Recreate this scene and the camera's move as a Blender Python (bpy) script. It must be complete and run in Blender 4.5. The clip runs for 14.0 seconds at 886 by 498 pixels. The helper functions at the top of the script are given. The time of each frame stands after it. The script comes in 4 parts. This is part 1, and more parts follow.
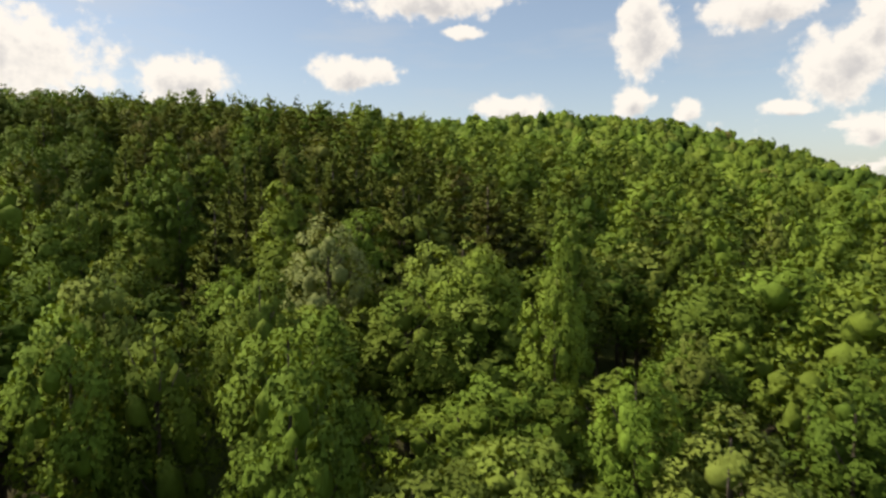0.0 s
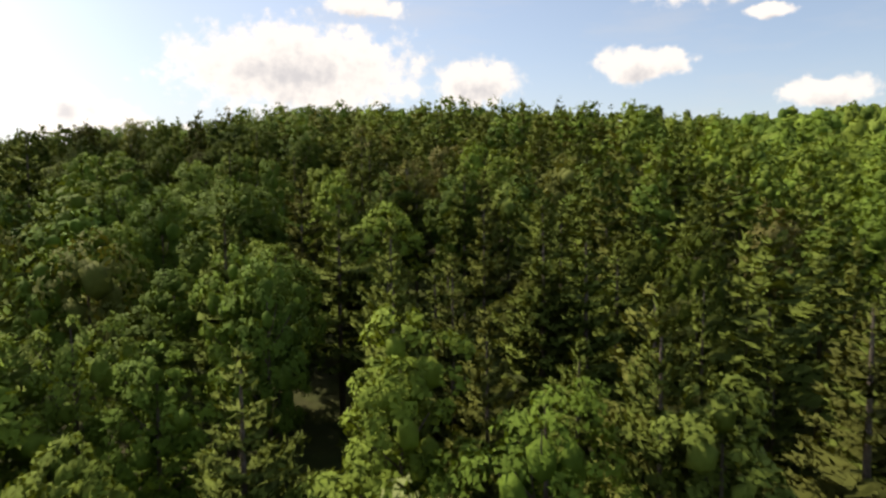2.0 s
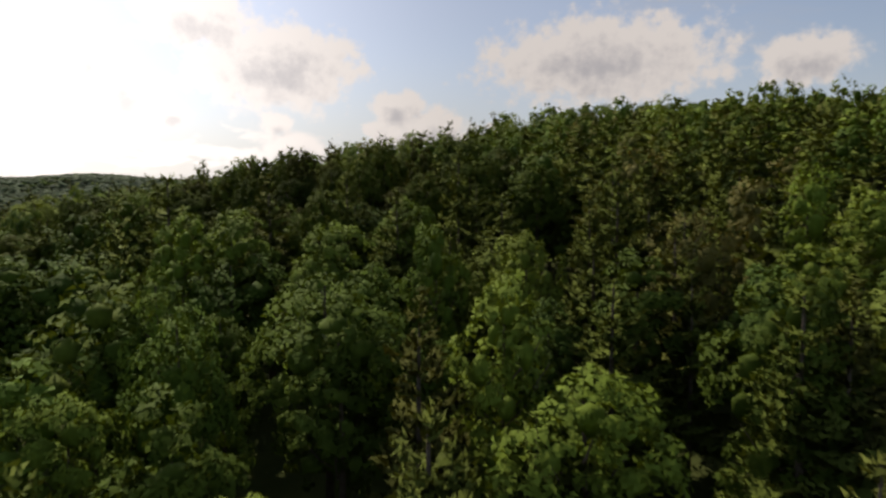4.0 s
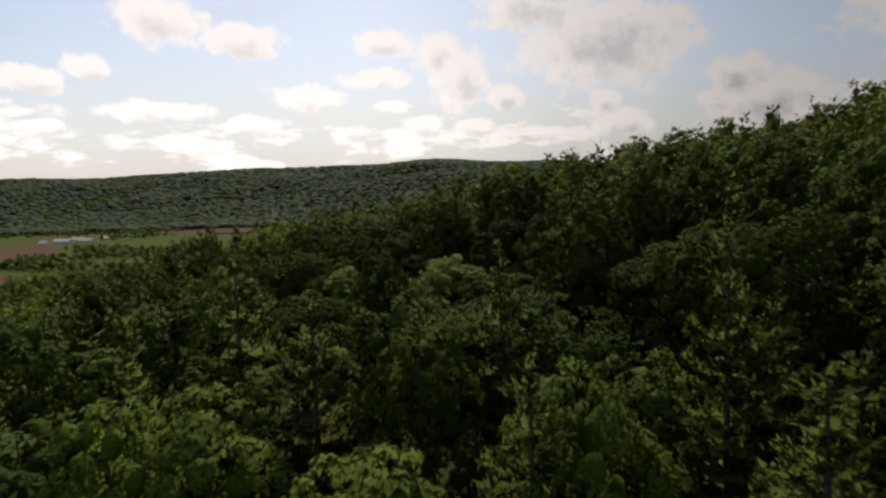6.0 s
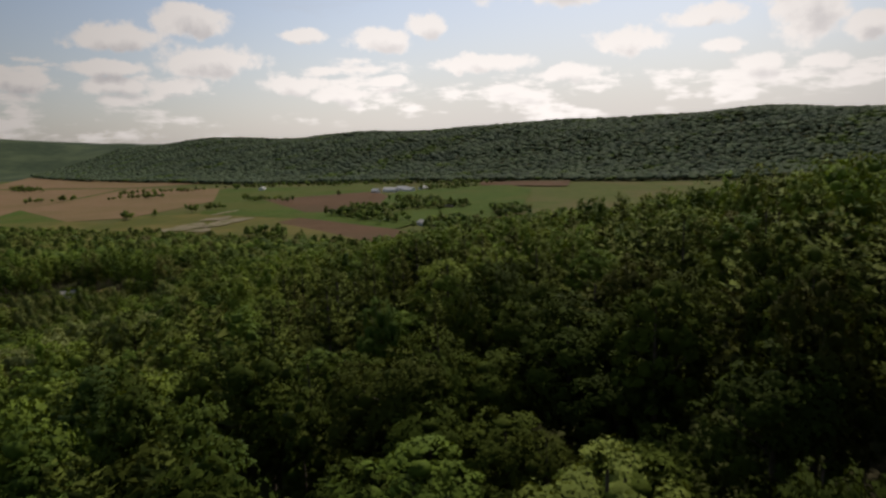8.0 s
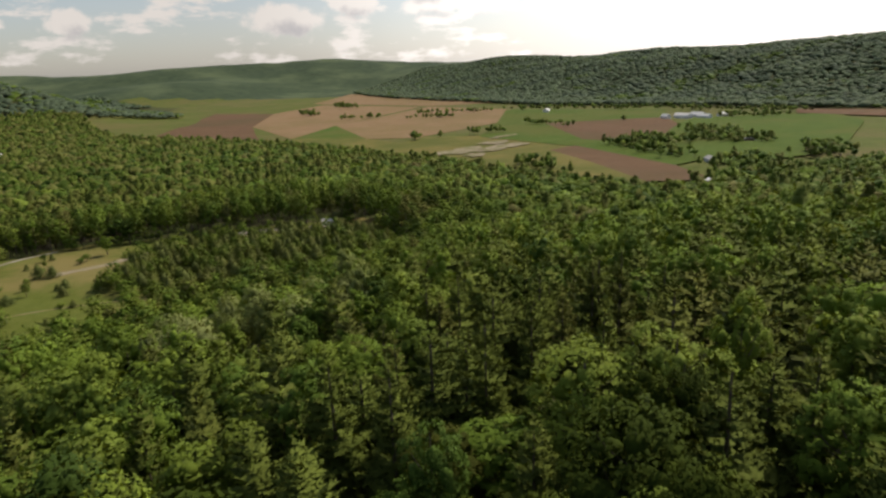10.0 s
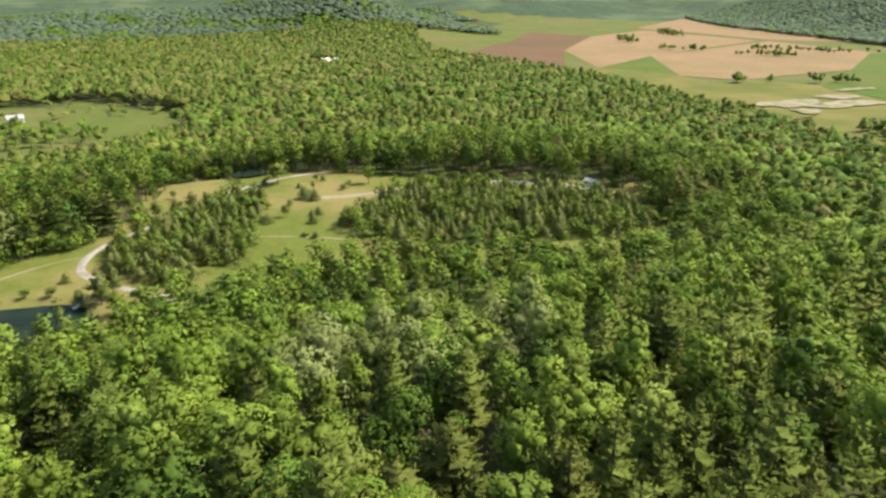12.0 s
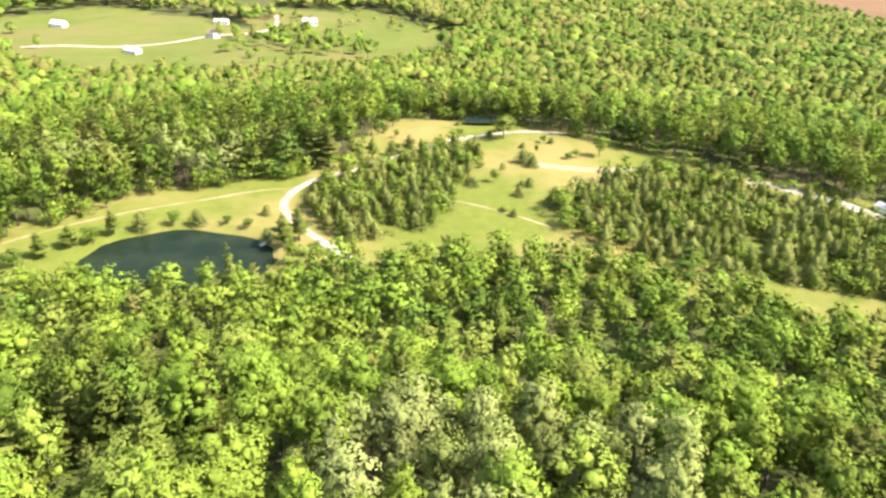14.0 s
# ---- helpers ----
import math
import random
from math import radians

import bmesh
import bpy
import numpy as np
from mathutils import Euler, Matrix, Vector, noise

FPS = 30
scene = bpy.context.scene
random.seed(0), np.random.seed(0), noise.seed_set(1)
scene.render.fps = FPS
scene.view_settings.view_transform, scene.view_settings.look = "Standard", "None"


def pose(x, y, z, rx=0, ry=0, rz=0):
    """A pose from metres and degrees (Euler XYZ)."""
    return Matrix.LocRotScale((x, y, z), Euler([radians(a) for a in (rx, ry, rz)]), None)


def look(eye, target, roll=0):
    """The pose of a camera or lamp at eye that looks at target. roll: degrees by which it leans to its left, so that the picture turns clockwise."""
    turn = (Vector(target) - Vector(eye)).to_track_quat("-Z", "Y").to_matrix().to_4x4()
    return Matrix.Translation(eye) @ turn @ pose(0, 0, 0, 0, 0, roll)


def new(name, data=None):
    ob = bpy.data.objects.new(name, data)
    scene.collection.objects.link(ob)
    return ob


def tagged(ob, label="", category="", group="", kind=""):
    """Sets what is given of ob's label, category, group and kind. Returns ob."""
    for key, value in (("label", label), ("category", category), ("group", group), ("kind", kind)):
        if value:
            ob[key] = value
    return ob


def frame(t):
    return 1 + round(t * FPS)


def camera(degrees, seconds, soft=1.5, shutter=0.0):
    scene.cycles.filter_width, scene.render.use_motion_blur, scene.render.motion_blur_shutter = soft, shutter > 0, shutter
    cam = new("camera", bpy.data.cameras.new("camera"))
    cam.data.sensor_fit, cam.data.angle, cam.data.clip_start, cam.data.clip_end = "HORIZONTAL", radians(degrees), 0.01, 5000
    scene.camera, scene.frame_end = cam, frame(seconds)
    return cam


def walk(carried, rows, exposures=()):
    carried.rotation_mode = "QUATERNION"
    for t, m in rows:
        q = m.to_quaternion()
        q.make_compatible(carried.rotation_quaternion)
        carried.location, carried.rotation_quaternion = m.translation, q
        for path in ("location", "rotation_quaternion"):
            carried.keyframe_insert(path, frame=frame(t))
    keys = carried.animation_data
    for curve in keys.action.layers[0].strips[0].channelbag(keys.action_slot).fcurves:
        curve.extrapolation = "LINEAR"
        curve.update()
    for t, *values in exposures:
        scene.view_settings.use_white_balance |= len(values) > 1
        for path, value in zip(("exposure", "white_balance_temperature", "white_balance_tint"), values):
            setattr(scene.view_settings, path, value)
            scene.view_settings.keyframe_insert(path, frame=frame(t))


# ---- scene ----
cam = camera(67.8, 14.0, soft=2.5, shutter=0.2)
PATH = [
    (0, (-0.00, -0.00, 0.00), (-0.00, 19.96, -1.32), -0.82),
    (0.5, (1.04, 8.11, 1.59), (-0.73, 27.99, 0.25), -0.68),
    (1, (1.34, 16.56, 3.16), (-2.66, 36.11, 1.85), -0.67),
    (1.5, (0.62, 24.99, 4.93), (-5.74, 43.91, 3.61), -0.48),
    (2, (-1.00, 33.31, 6.63), (-9.11, 51.54, 5.27), -0.38),
    (2.5, (-3.34, 41.61, 8.26), (-12.98, 59.07, 6.88), -0.31),
    (3, (-6.45, 49.73, 9.88), (-17.95, 66.04, 8.47), -0.24),
    (3.5, (-10.41, 57.84, 11.73), (-23.90, 72.53, 10.27), -0.23),
    (4, (-14.89, 65.40, 13.42), (-30.06, 78.34, 11.91), -0.51),
    (4.2, (-16.77, 68.27, 14.07), (-32.57, 80.44, 12.56), -0.67),
    (5.25, (-27.96, 82.00, 17.75), (-46.37, 89.63, 16.02), -1.25),
    (6.3, (-42.01, 92.84, 21.40), (-61.64, 96.01, 19.24), -1.90),
    (6.5, (-44.97, 94.57, 22.12), (-64.69, 97.03, 19.86), -1.95),
    (7, (-52.61, 98.50, 23.96), (-72.45, 98.80, 21.39), -2.05),
    (7.5, (-60.47, 101.57, 25.85), (-80.13, 99.28, 22.96), -2.07),
    (8, (-68.69, 103.78, 27.92), (-87.82, 98.95, 24.66), -2.00),
    (8.2, (-71.89, 104.45, 28.59), (-90.75, 98.76, 25.16), -1.95),
    (9.25, (-89.50, 106.60, 31.80), (-106.28, 96.68, 27.33), -2.20),
    (10.3, (-108.23, 104.67, 34.95), (-122.47, 91.80, 29.35), -2.39),
    (10.5, (-111.76, 103.68, 35.73), (-125.63, 90.49, 29.93), -2.28),
    (11, (-120.26, 100.70, 37.55), (-132.77, 86.43, 31.23), -1.93),
    (11.5, (-127.99, 96.81, 39.25), (-138.30, 81.08, 32.46), -1.07),
    (12, (-134.89, 91.94, 41.07), (-142.55, 74.97, 33.77), 0.04),
    (12.5, (-141.35, 86.83, 42.99), (-147.44, 69.48, 35.14), 0.53),
    (13, (-147.19, 81.10, 44.97), (-152.14, 63.64, 36.58), 0.89),
    (13.5, (-152.11, 74.87, 46.92), (-154.77, 57.17, 37.99), 1.89),
    (14, (-156.56, 68.20, 49.02), (-156.82, 50.60, 39.51), 2.96),
]
# (seconds, stops, kelvin, tint)
EXPOSURES = [(0.0, 0.22, 7100, 10), (1.5, 0.42, 7050, 12), (3.0, 0.03, 7050, 14), (4.2, -0.5, 6950, 15), (6.5, -0.98, 6850, 14), (8.2, -1.1, 6850, 14),
             (10.3, -0.05, 6900, 12), (11.0, 0.35, 6800, 10), (12.0, 0.98, 6550, 8), (12.5, 1.3, 6500, 7), (13.5, 1.9, 6700, 9), (14.0, 1.98, 6850, 11)]
walk(cam, [(t, look(eye, target, roll)) for t, eye, target, roll in PATH], EXPOSURES)

# ---- world, sun ----
SUN_AZ, SUN_EL = 82.0, 48.0      # degrees left of +y, degrees up
SKY_STRENGTH = 0.15
SUN_POWER = 4.3

# azimuth left of +y, elevation, half width, half height, in degrees
CUMULUS = [
    (36, 11.3, 9.5, 3.3), (21, 10.2, 3.6, 1.8), (7.6, 11.3, 3.6, 1.4), (0.8, 16.9, 6.2, 1.4), (-16.9, 13.7, 2.2, 3.5), (-25.6, 14.6, 4.2, 1.5),
    (-30.9, 9.8, 3.1, 2.7), (-33.1, 12.4, 1.5, 2.5), (63.5, 11.0, 6.6, 3.4), (69.5, 14.2, 4.2, 2.2), (75.5, 8.5, 2.4, 2.2), (99.9, 13.1, 3.3, 1.8),
    (93.8, 11.7, 3.2, 1.2), (53.4, 7.8, 2.2, 1.2),
]
SMALL_CLOUDS = [
    (-27.7, 7, 2.1, 0.6), (-32.8, 5.3, 1.7, 1), (-16, 8.5, 1.4, 1.2), (-20.4, 7.3, 1.1, 0.9), (-2, 14.3, 1.8, 0.5), (-5.8, 8.2, 3.1, 1),
    (30.5, 16.2, 3.1, 0.9), (108.5, 8.4, 2.5, 1), (105, 9.4, 1.5, 1), (99.9, 6.3, 4, 0.7), (88.4, 7.4, 2.5, 1.1),
    (82, 11.6, 2.6, 1), (82.6, 8.9, 2.8, 0.8), (77.5, 10.7, 1.8, 1.5), (71.7, 7, 1.7, 0.9), (63.6, 6.5, 1.4, 0.9), (51.5, 5.7, 4.2, 2),
    (61.9, 4.4, 2.7, 1.1), (78.8, 5, 1.6, 0.9), (81.2, 6.4, 1.6, 0.6),
]
LOW_CLOUDS = [
    (123.8, 9.8, 2.9, 1.2), (129.3, 8.4, 3.1, 1.1), (122.6, 6.7, 3.9, 1.2), (129.9, 6.2, 2.9, 0.6), (135.8, 5.4, 1.7, 0.8), (115.2, 8.8, 2, 0.5),
    (116.1, 4.9, 2.5, 0.7), (125.3, 4.8, 2.2, 0.6), (129.7, 4.8, 2.5, 0.7), (93.5, 5.1, 2.5, 0.6), (108.2, 5, 1.5, 0.5), (74.4, 4.9, 1.8, 0.5),
    (112.2, 4, 2.4, 0.7), (141.5, 4.1, 2.9, 1.2), (156.9, 4.2, 1.6, 0.9), (162.5, 4.3, 1.1, 0.5),
]


class Nodes:
    """A short way to write node trees."""

    def __init__(self, tree):
        self.tree = tree
        tree.nodes.clear()

    def add(self, kind, out=0, props=None, **inputs):
        node = self.tree.nodes.new(kind)
        for key, value in (props or {}).items():
            setattr(node, key, value)
        for key, value in inputs.items():
            key = int(key[1:]) if key[0] == "i" and key[1:].isdigit() else key.replace("_", " ")
            if isinstance(value, bpy.types.NodeSocket):
                self.tree.links.new(value, node.inputs[key])
            else:
                node.inputs[key].default_value = value
        return node.outputs[out] if len(node.outputs) else node

    def math(self, op, a, b=0.0, c=0.0):
        return self.add("ShaderNodeMath", props={"operation": op}, i0=a, i1=b, i2=c)

    def mix(self, fac, a, b):
        node = self.tree.nodes.new("ShaderNodeMix")
        node.data_type = "RGBA"
        for slot, value in ((0, fac), (6, a), (7, b)):
            if isinstance(value, bpy.types.NodeSocket):
                self.tree.links.new(value, node.inputs[slot])
            else:
                node.inputs[slot].default_value = value if slot == 0 else (*value, 1)
        return node.outputs[2]

    def smooth(self, value, lo, hi):
        return self.add("ShaderNodeMapRange", props={"interpolation_type": "SMOOTHSTEP"}, Value=value, From_Min=lo, From_Max=hi)

    def noise(self, vector, scale, detail=4.0, rough=0.55, distortion=0.0):
        return self.add("ShaderNodeTexNoise", Vector=vector, Scale=scale, Detail=detail, Roughness=rough, Distortion=distortion)


def make_world():
    world = bpy.data.worlds.new("sky")
    world.use_nodes = True
    scene.world = world
    n = Nodes(world.node_tree)
    way = n.add("ShaderNodeTexCoord", out="Generated")
    sky = n.add("ShaderNodeTexSky", props={"sky_type": "NISHITA", "sun_disc": False, "sun_elevation": radians(SUN_EL),
                                          "sun_rotation": radians(-SUN_AZ), "altitude": 300, "air_density": 1.0, "dust_density": 1.6})
    sky = n.add("ShaderNodeVectorMath", props={"operation": "SCALE"}, i0=sky, Scale=SKY_STRENGTH)
    xyz = n.tree.nodes.new("ShaderNodeSeparateXYZ")
    n.tree.links.new(way, xyz.inputs[0])
    # azimuth with its seam behind the hill, in degrees
    turned = n.math("ARCTAN2", n.math("MULTIPLY", xyz.outputs[1], -1.0), n.math("MULTIPLY", xyz.outputs[0], -1.0))
    az = n.math("MULTIPLY_ADD", turned, 180 / math.pi, 90.0)
    el = n.math("MULTIPLY", n.math("ARCSINE", xyz.outputs[2]), 180 / math.pi)
    place = n.add("ShaderNodeCombineXYZ", X=az, Y=el, Z=0.0)
    low_field = n.add("ShaderNodeVectorMath", props={"operation": "MULTIPLY"}, i0=place, i1=(0.13, 0.40, 0))

    def thickness(at, low_at):
        warp = n.add("ShaderNodeTexNoise", out="Color", Vector=at, Scale=0.34, Detail=4.0, Roughness=0.6)
        warp = n.add("ShaderNodeVectorMath", props={"operation": "MULTIPLY_ADD"}, i0=warp, i1=(2.6, 1.5, 0), i2=(-1.3, -0.75, 0))
        bent = n.add("ShaderNodeVectorMath", props={"operation": "ADD"}, i0=at, i1=warp)
        near = None
        for a, e, w, h in CUMULUS + SMALL_CLOUDS + LOW_CLOUDS:
            local = n.add("ShaderNodeVectorMath", props={"operation": "MULTIPLY_ADD"}, i0=bent, i1=(1 / w, 1 / h, 0), i2=(-a / w, -e / h, 0))
            length = n.add("ShaderNodeVectorMath", out="Value", props={"operation": "LENGTH"}, i0=local)
            near = length if near is None else n.add("ShaderNodeMath", props={"operation": "SMOOTH_MIN"}, i0=near, i1=length, i2=0.25)
        billow = n.add("ShaderNodeTexVoronoi", props={"feature": "SMOOTH_F1", "normalize": True}, Vector=at, Scale=0.55, Detail=4.0, Roughness=0.55, Smoothness=0.35)
        fluff = n.noise(at, 0.9, 6.0, 0.6)
        rough = n.math("ADD", n.math("MULTIPLY", n.math("SUBTRACT", 0.38, billow), 1.7), n.math("MULTIPLY", n.math("SUBTRACT", fluff, 0.5), 0.9))
        big = n.math("ADD", n.math("SUBTRACT", 1.0, near), rough)
        scattered = n.math("MULTIPLY", n.math("SUBTRACT", n.noise(low_at, 1.0, 6.0, 0.62), 0.55), 5.0)
        scattered = n.math("MULTIPLY_ADD", rough, 0.45, scattered)
        return n.math("MAXIMUM", big, n.math("SUBTRACT", scattered, n.math("MULTIPLY", n.smooth(el, 6.0, 10.5), 4.0)))

    thick = thickness(place, low_field)
    lift = n.add("ShaderNodeVectorMath", props={"operation": "ADD"}, i0=place, i1=(0.25, 0.75, 0))
    lift_low = n.add("ShaderNodeVectorMath", props={"operation": "ADD"}, i0=low_field, i1=(0.02, 0.2, 0))
    above = thickness(lift, lift_low)
    mask = n.smooth(thick, -0.16, 0.36)
    # thin high veil, stronger low down and towards the sun
    veil = n.noise(n.add("ShaderNodeVectorMath", props={"operation": "MULTIPLY"}, i0=place, i1=(0.05, 0.2, 0)), 1.0, 6.0, 0.6)
    sunward = n.smooth(n.math("ABSOLUTE", n.math("SUBTRACT", az, SUN_AZ)), 90.0, 10.0)
    low = n.smooth(el, 13.0, 0.0)
    glow = n.smooth(n.math("ABSOLUTE", n.math("SUBTRACT", az, 96.0)), 52.0, 10.0)
    haze = n.math("MULTIPLY", n.smooth(veil, 0.35, 0.75), 0.4)
    haze = n.math("MAXIMUM", haze, n.math("MULTIPLY", n.math("MULTIPLY_ADD", sunward, 0.55, 0.35), n.math("MULTIPLY_ADD", low, 0.75, 0.25)))
    pale = n.mix(n.math("MULTIPLY", glow, low), (0.62, 0.64, 0.68), (0.68, 0.69, 0.71))
    base = n.mix(haze, sky, pale)
    shade = n.math("MULTIPLY", n.smooth(above, 0.28, 1.25), n.math("MULTIPLY_ADD", glow, -0.55, 1.0))
    cloud = n.mix(shade, n.mix(glow, (0.96, 0.93, 0.90), (1.16, 1.14, 1.12)), (0.60, 0.60, 0.63))
    colour = n.mix(n.math("MULTIPLY", mask, 0.95), base, cloud)
    colour = n.add("ShaderNodeVectorMath", props={"operation": "SCALE"}, i0=colour, Scale=n.math("MULTIPLY_ADD", glow, n.math("MULTIPLY_ADD", low, 0.35, 0.75), 1.0))
    back = n.add("ShaderNodeBackground", Color=colour, Strength=0.9)
    n.add("ShaderNodeOutputWorld", Surface=back)


make_world()
sun_way = Vector((-math.sin(radians(SUN_AZ)) * math.cos(radians(SUN_EL)), math.cos(radians(SUN_AZ)) * math.cos(radians(SUN_EL)), math.sin(radians(SUN_EL))))
sun = new("sun", bpy.data.lights.new("sun", "SUN"))
sun.data.energy, sun.data.angle, sun.data.color = SUN_POWER, radians(0.6), (1.0, 0.95, 0.86)
sun.matrix_world = look(sun_way * 600, (0, 0, 0))


# ---- materials ----
def surface(name, a, b, scale, rough=0.9, c=None, big=0.0, bump=0.0, bump_scale=8.0, rows=0.0, rows_turn=0.0):
    """Two colours by a fine noise, a third by a broad one, with relief and, where asked for, the drills of a field."""
    m = bpy.data.materials.new(name)
    m.use_nodes = True
    n = Nodes(m.node_tree)
    at = n.add("ShaderNodeTexCoord", out="Object")
    colour = n.mix(n.smooth(n.noise(at, scale, 6.0, 0.65), 0.3, 0.7), a, b)
    if c:
        colour = n.mix(n.smooth(n.noise(at, big, 5.0, 0.6), 0.42, 0.66), colour, c)
    height = n.noise(at, bump_scale, 5.0, 0.7)
    if rows:
        turned = n.add("ShaderNodeMapping", Vector=at, Rotation=(0, 0, radians(rows_turn)))
        wave = n.add("ShaderNodeTexWave", out=1, Vector=turned, Scale=rows, Distortion=1.5, Detail=2.0)
        colour = n.mix(n.math("MULTIPLY", wave, 0.35), colour, b)
        height = n.math("ADD", height, wave)
    relief = n.add("ShaderNodeBump", Height=height, Strength=bump, Distance=0.5)
    shader = n.add("ShaderNodeBsdfPrincipled", Base_Color=colour, Roughness=rough, Specular_IOR_Level=0.05 if rough > 0.85 else 0.3, Normal=relief)
    n.add("ShaderNodeOutputMaterial", Surface=shader)
    return m


def foliage(name, a, b, c, shine=0.08, through_light=0.15):
    """Leaves: hue by tree (an attribute, or the object's own chance), small changes by clump, light passing through."""
    m = bpy.data.materials.new(name)
    m.use_nodes = True
    n = Nodes(m.node_tree)
    tint = n.add("ShaderNodeAttribute", out="Fac", props={"attribute_name": "tint"})
    own = n.add("ShaderNodeObjectInfo", out="Random")
    fac = n.math("FRACT", n.math("ADD", tint, own))
    clump = n.add("ShaderNodeNewGeometry", out="Random Per Island")
    colour = n.mix(n.smooth(fac, 0.0, 0.55), a, b)
    colour = n.mix(n.smooth(fac, 0.55, 1.0), colour, c)
    at = n.add("ShaderNodeTexCoord", out="Object")
    grain = n.noise(at, 1.9, 4.0, 0.65)
    bright = n.math("MULTIPLY", n.math("MULTIPLY_ADD", clump, 0.10, 0.95), n.add("ShaderNodeMapRange", Value=grain, From_Min=0.3, From_Max=0.7, To_Min=0.88, To_Max=1.11))
    boughs = n.noise(at, 0.62, 3.0, 0.6)
    relief = n.add("ShaderNodeBump", Height=n.math("MULTIPLY_ADD", boughs, 2.2, grain), Strength=0.18, Distance=0.8)
    bright = n.math("MULTIPLY", bright, n.add("ShaderNodeMapRange", Value=boughs, From_Min=0.3, From_Max=0.7, To_Min=0.90, To_Max=1.09))
    own_tone = n.math("FRACT", n.math("MULTIPLY", fac, 7.31))
    bright = n.math("MULTIPLY", bright, n.math("MULTIPLY_ADD", own_tone, 0.46, 0.80))
    colour = n.add("ShaderNodeVectorMath", props={"operation": "SCALE"}, i0=colour, Scale=bright)
    leaf = n.add("ShaderNodeBsdfPrincipled", Base_Color=colour, Roughness=0.75, Specular_IOR_Level=shine, Normal=relief)
    warm = n.add("ShaderNodeVectorMath", props={"operation": "MULTIPLY"}, i0=colour, i1=(1.3, 1.15, 0.6))
    lit = n.add("ShaderNodeBsdfTranslucent", Color=warm)
    both = n.add("ShaderNodeMixShader", i0=through_light, i1=leaf, i2=lit)
    n.add("ShaderNodeOutputMaterial", Surface=both)
    return m


def plain(name, colour, rough=0.6, metal=0.0):
    return surface(name, colour, tuple(v * 0.82 for v in colour), 1.5, rough, bump=0.05)


LEAF = {
    "fresh": foliage("fresh_leaves", (0.148, 0.198, 0.026), (0.124, 0.190, 0.023), (0.162, 0.196, 0.036)),
    "mid": foliage("green_leaves", (0.104, 0.160, 0.019), (0.134, 0.176, 0.024), (0.086, 0.140, 0.020)),
    "deep": foliage("deep_green_leaves", (0.062, 0.104, 0.013), (0.082, 0.122, 0.015), (0.050, 0.086, 0.013)),
    "olive": foliage("olive_leaves", (0.118, 0.130, 0.026), (0.132, 0.144, 0.032), (0.126, 0.116, 0.032)),
    "pale": foliage("silvery_leaves", (0.156, 0.184, 0.050), (0.172, 0.194, 0.062), (0.146, 0.176, 0.042)),
    "pine": foliage("pine_needles", (0.086, 0.112, 0.020), (0.101, 0.128, 0.024), (0.100, 0.108, 0.024), 0.04, 0.12),
    # leaf green darkened nearly to black in place of shade
    "dark": foliage("shade_darkened_leaves", (0.044, 0.064, 0.009), (0.054, 0.074, 0.010), (0.052, 0.058, 0.010), 0.03, 0.12),
    "spruce": foliage("spruce_needles", (0.118, 0.138, 0.034), (0.140, 0.152, 0.038), (0.092, 0.115, 0.028), 0.1, 0.15),
    # bluer, greyer greens: distance haze put into the leaf colour
    "ridge": foliage("hazed_ridge_leaves", (0.090, 0.122, 0.062), (0.100, 0.132, 0.066), (0.096, 0.118, 0.062), 0.05, 0.12),
    "hemlock": foliage("hazed_hemlock_needles", (0.068, 0.096, 0.054), (0.078, 0.106, 0.058), (0.072, 0.094, 0.054), 0.05, 0.1),
}
BARK = surface("bark", (0.10, 0.075, 0.055), (0.17, 0.14, 0.11), 3.0, bump=0.6)
FLOOR = surface("forest_floor", (0.055, 0.070, 0.020), (0.085, 0.100, 0.028), 0.25, c=(0.065, 0.055, 0.03), big=0.05, bump=0.5, bump_scale=1.0)
# woodland green greyed a little to stand in for haze over distance
FAR_WOODS = surface("hazed_distant_woodland", (0.034, 0.052, 0.028), (0.062, 0.085, 0.042), 0.03, c=(0.092, 0.118, 0.058), big=0.0035, bump=1.0, bump_scale=0.05)
MEADOW = surface("meadow_grass", (0.092, 0.112, 0.020), (0.118, 0.132, 0.027), 0.35, c=(0.190, 0.156, 0.054), big=0.022, bump=0.3, bump_scale=3.0)
GRAVEL = surface("gravel", (0.272, 0.240, 0.192), (0.344, 0.312, 0.256), 1.2, c=(0.208, 0.184, 0.128), big=0.15, bump=0.3)
SAND = surface("bare_sand", (0.240, 0.196, 0.124), (0.288, 0.240, 0.160), 0.4, c=(0.152, 0.152, 0.060), big=0.1, bump=0.3)
DRY = surface("trodden_dry_grass", (0.184, 0.156, 0.060), (0.152, 0.144, 0.044), 0.5, c=(0.240, 0.200, 0.120), big=0.09, bump=0.3)
SOIL = surface("ploughed_soil", (0.118, 0.068, 0.036), (0.142, 0.086, 0.047), 0.03, c=(0.098, 0.072, 0.034), big=0.006, bump=0.2, rows=0.35, rows_turn=35)
TAN_SOIL = surface("dry_tilled_soil", (0.212, 0.136, 0.070), (0.240, 0.158, 0.084), 0.03, c=(0.184, 0.134, 0.058), big=0.008, bump=0.2, rows=0.3, rows_turn=-25)
CROP = surface("young_crop", (0.056, 0.096, 0.013), (0.078, 0.114, 0.018), 0.04, c=(0.098, 0.106, 0.024), big=0.008, bump=0.2, rows=0.3, rows_turn=20)
PASTURE = surface("pasture", (0.080, 0.100, 0.020), (0.104, 0.118, 0.028), 0.05, c=(0.124, 0.112, 0.038), big=0.01, bump=0.2)
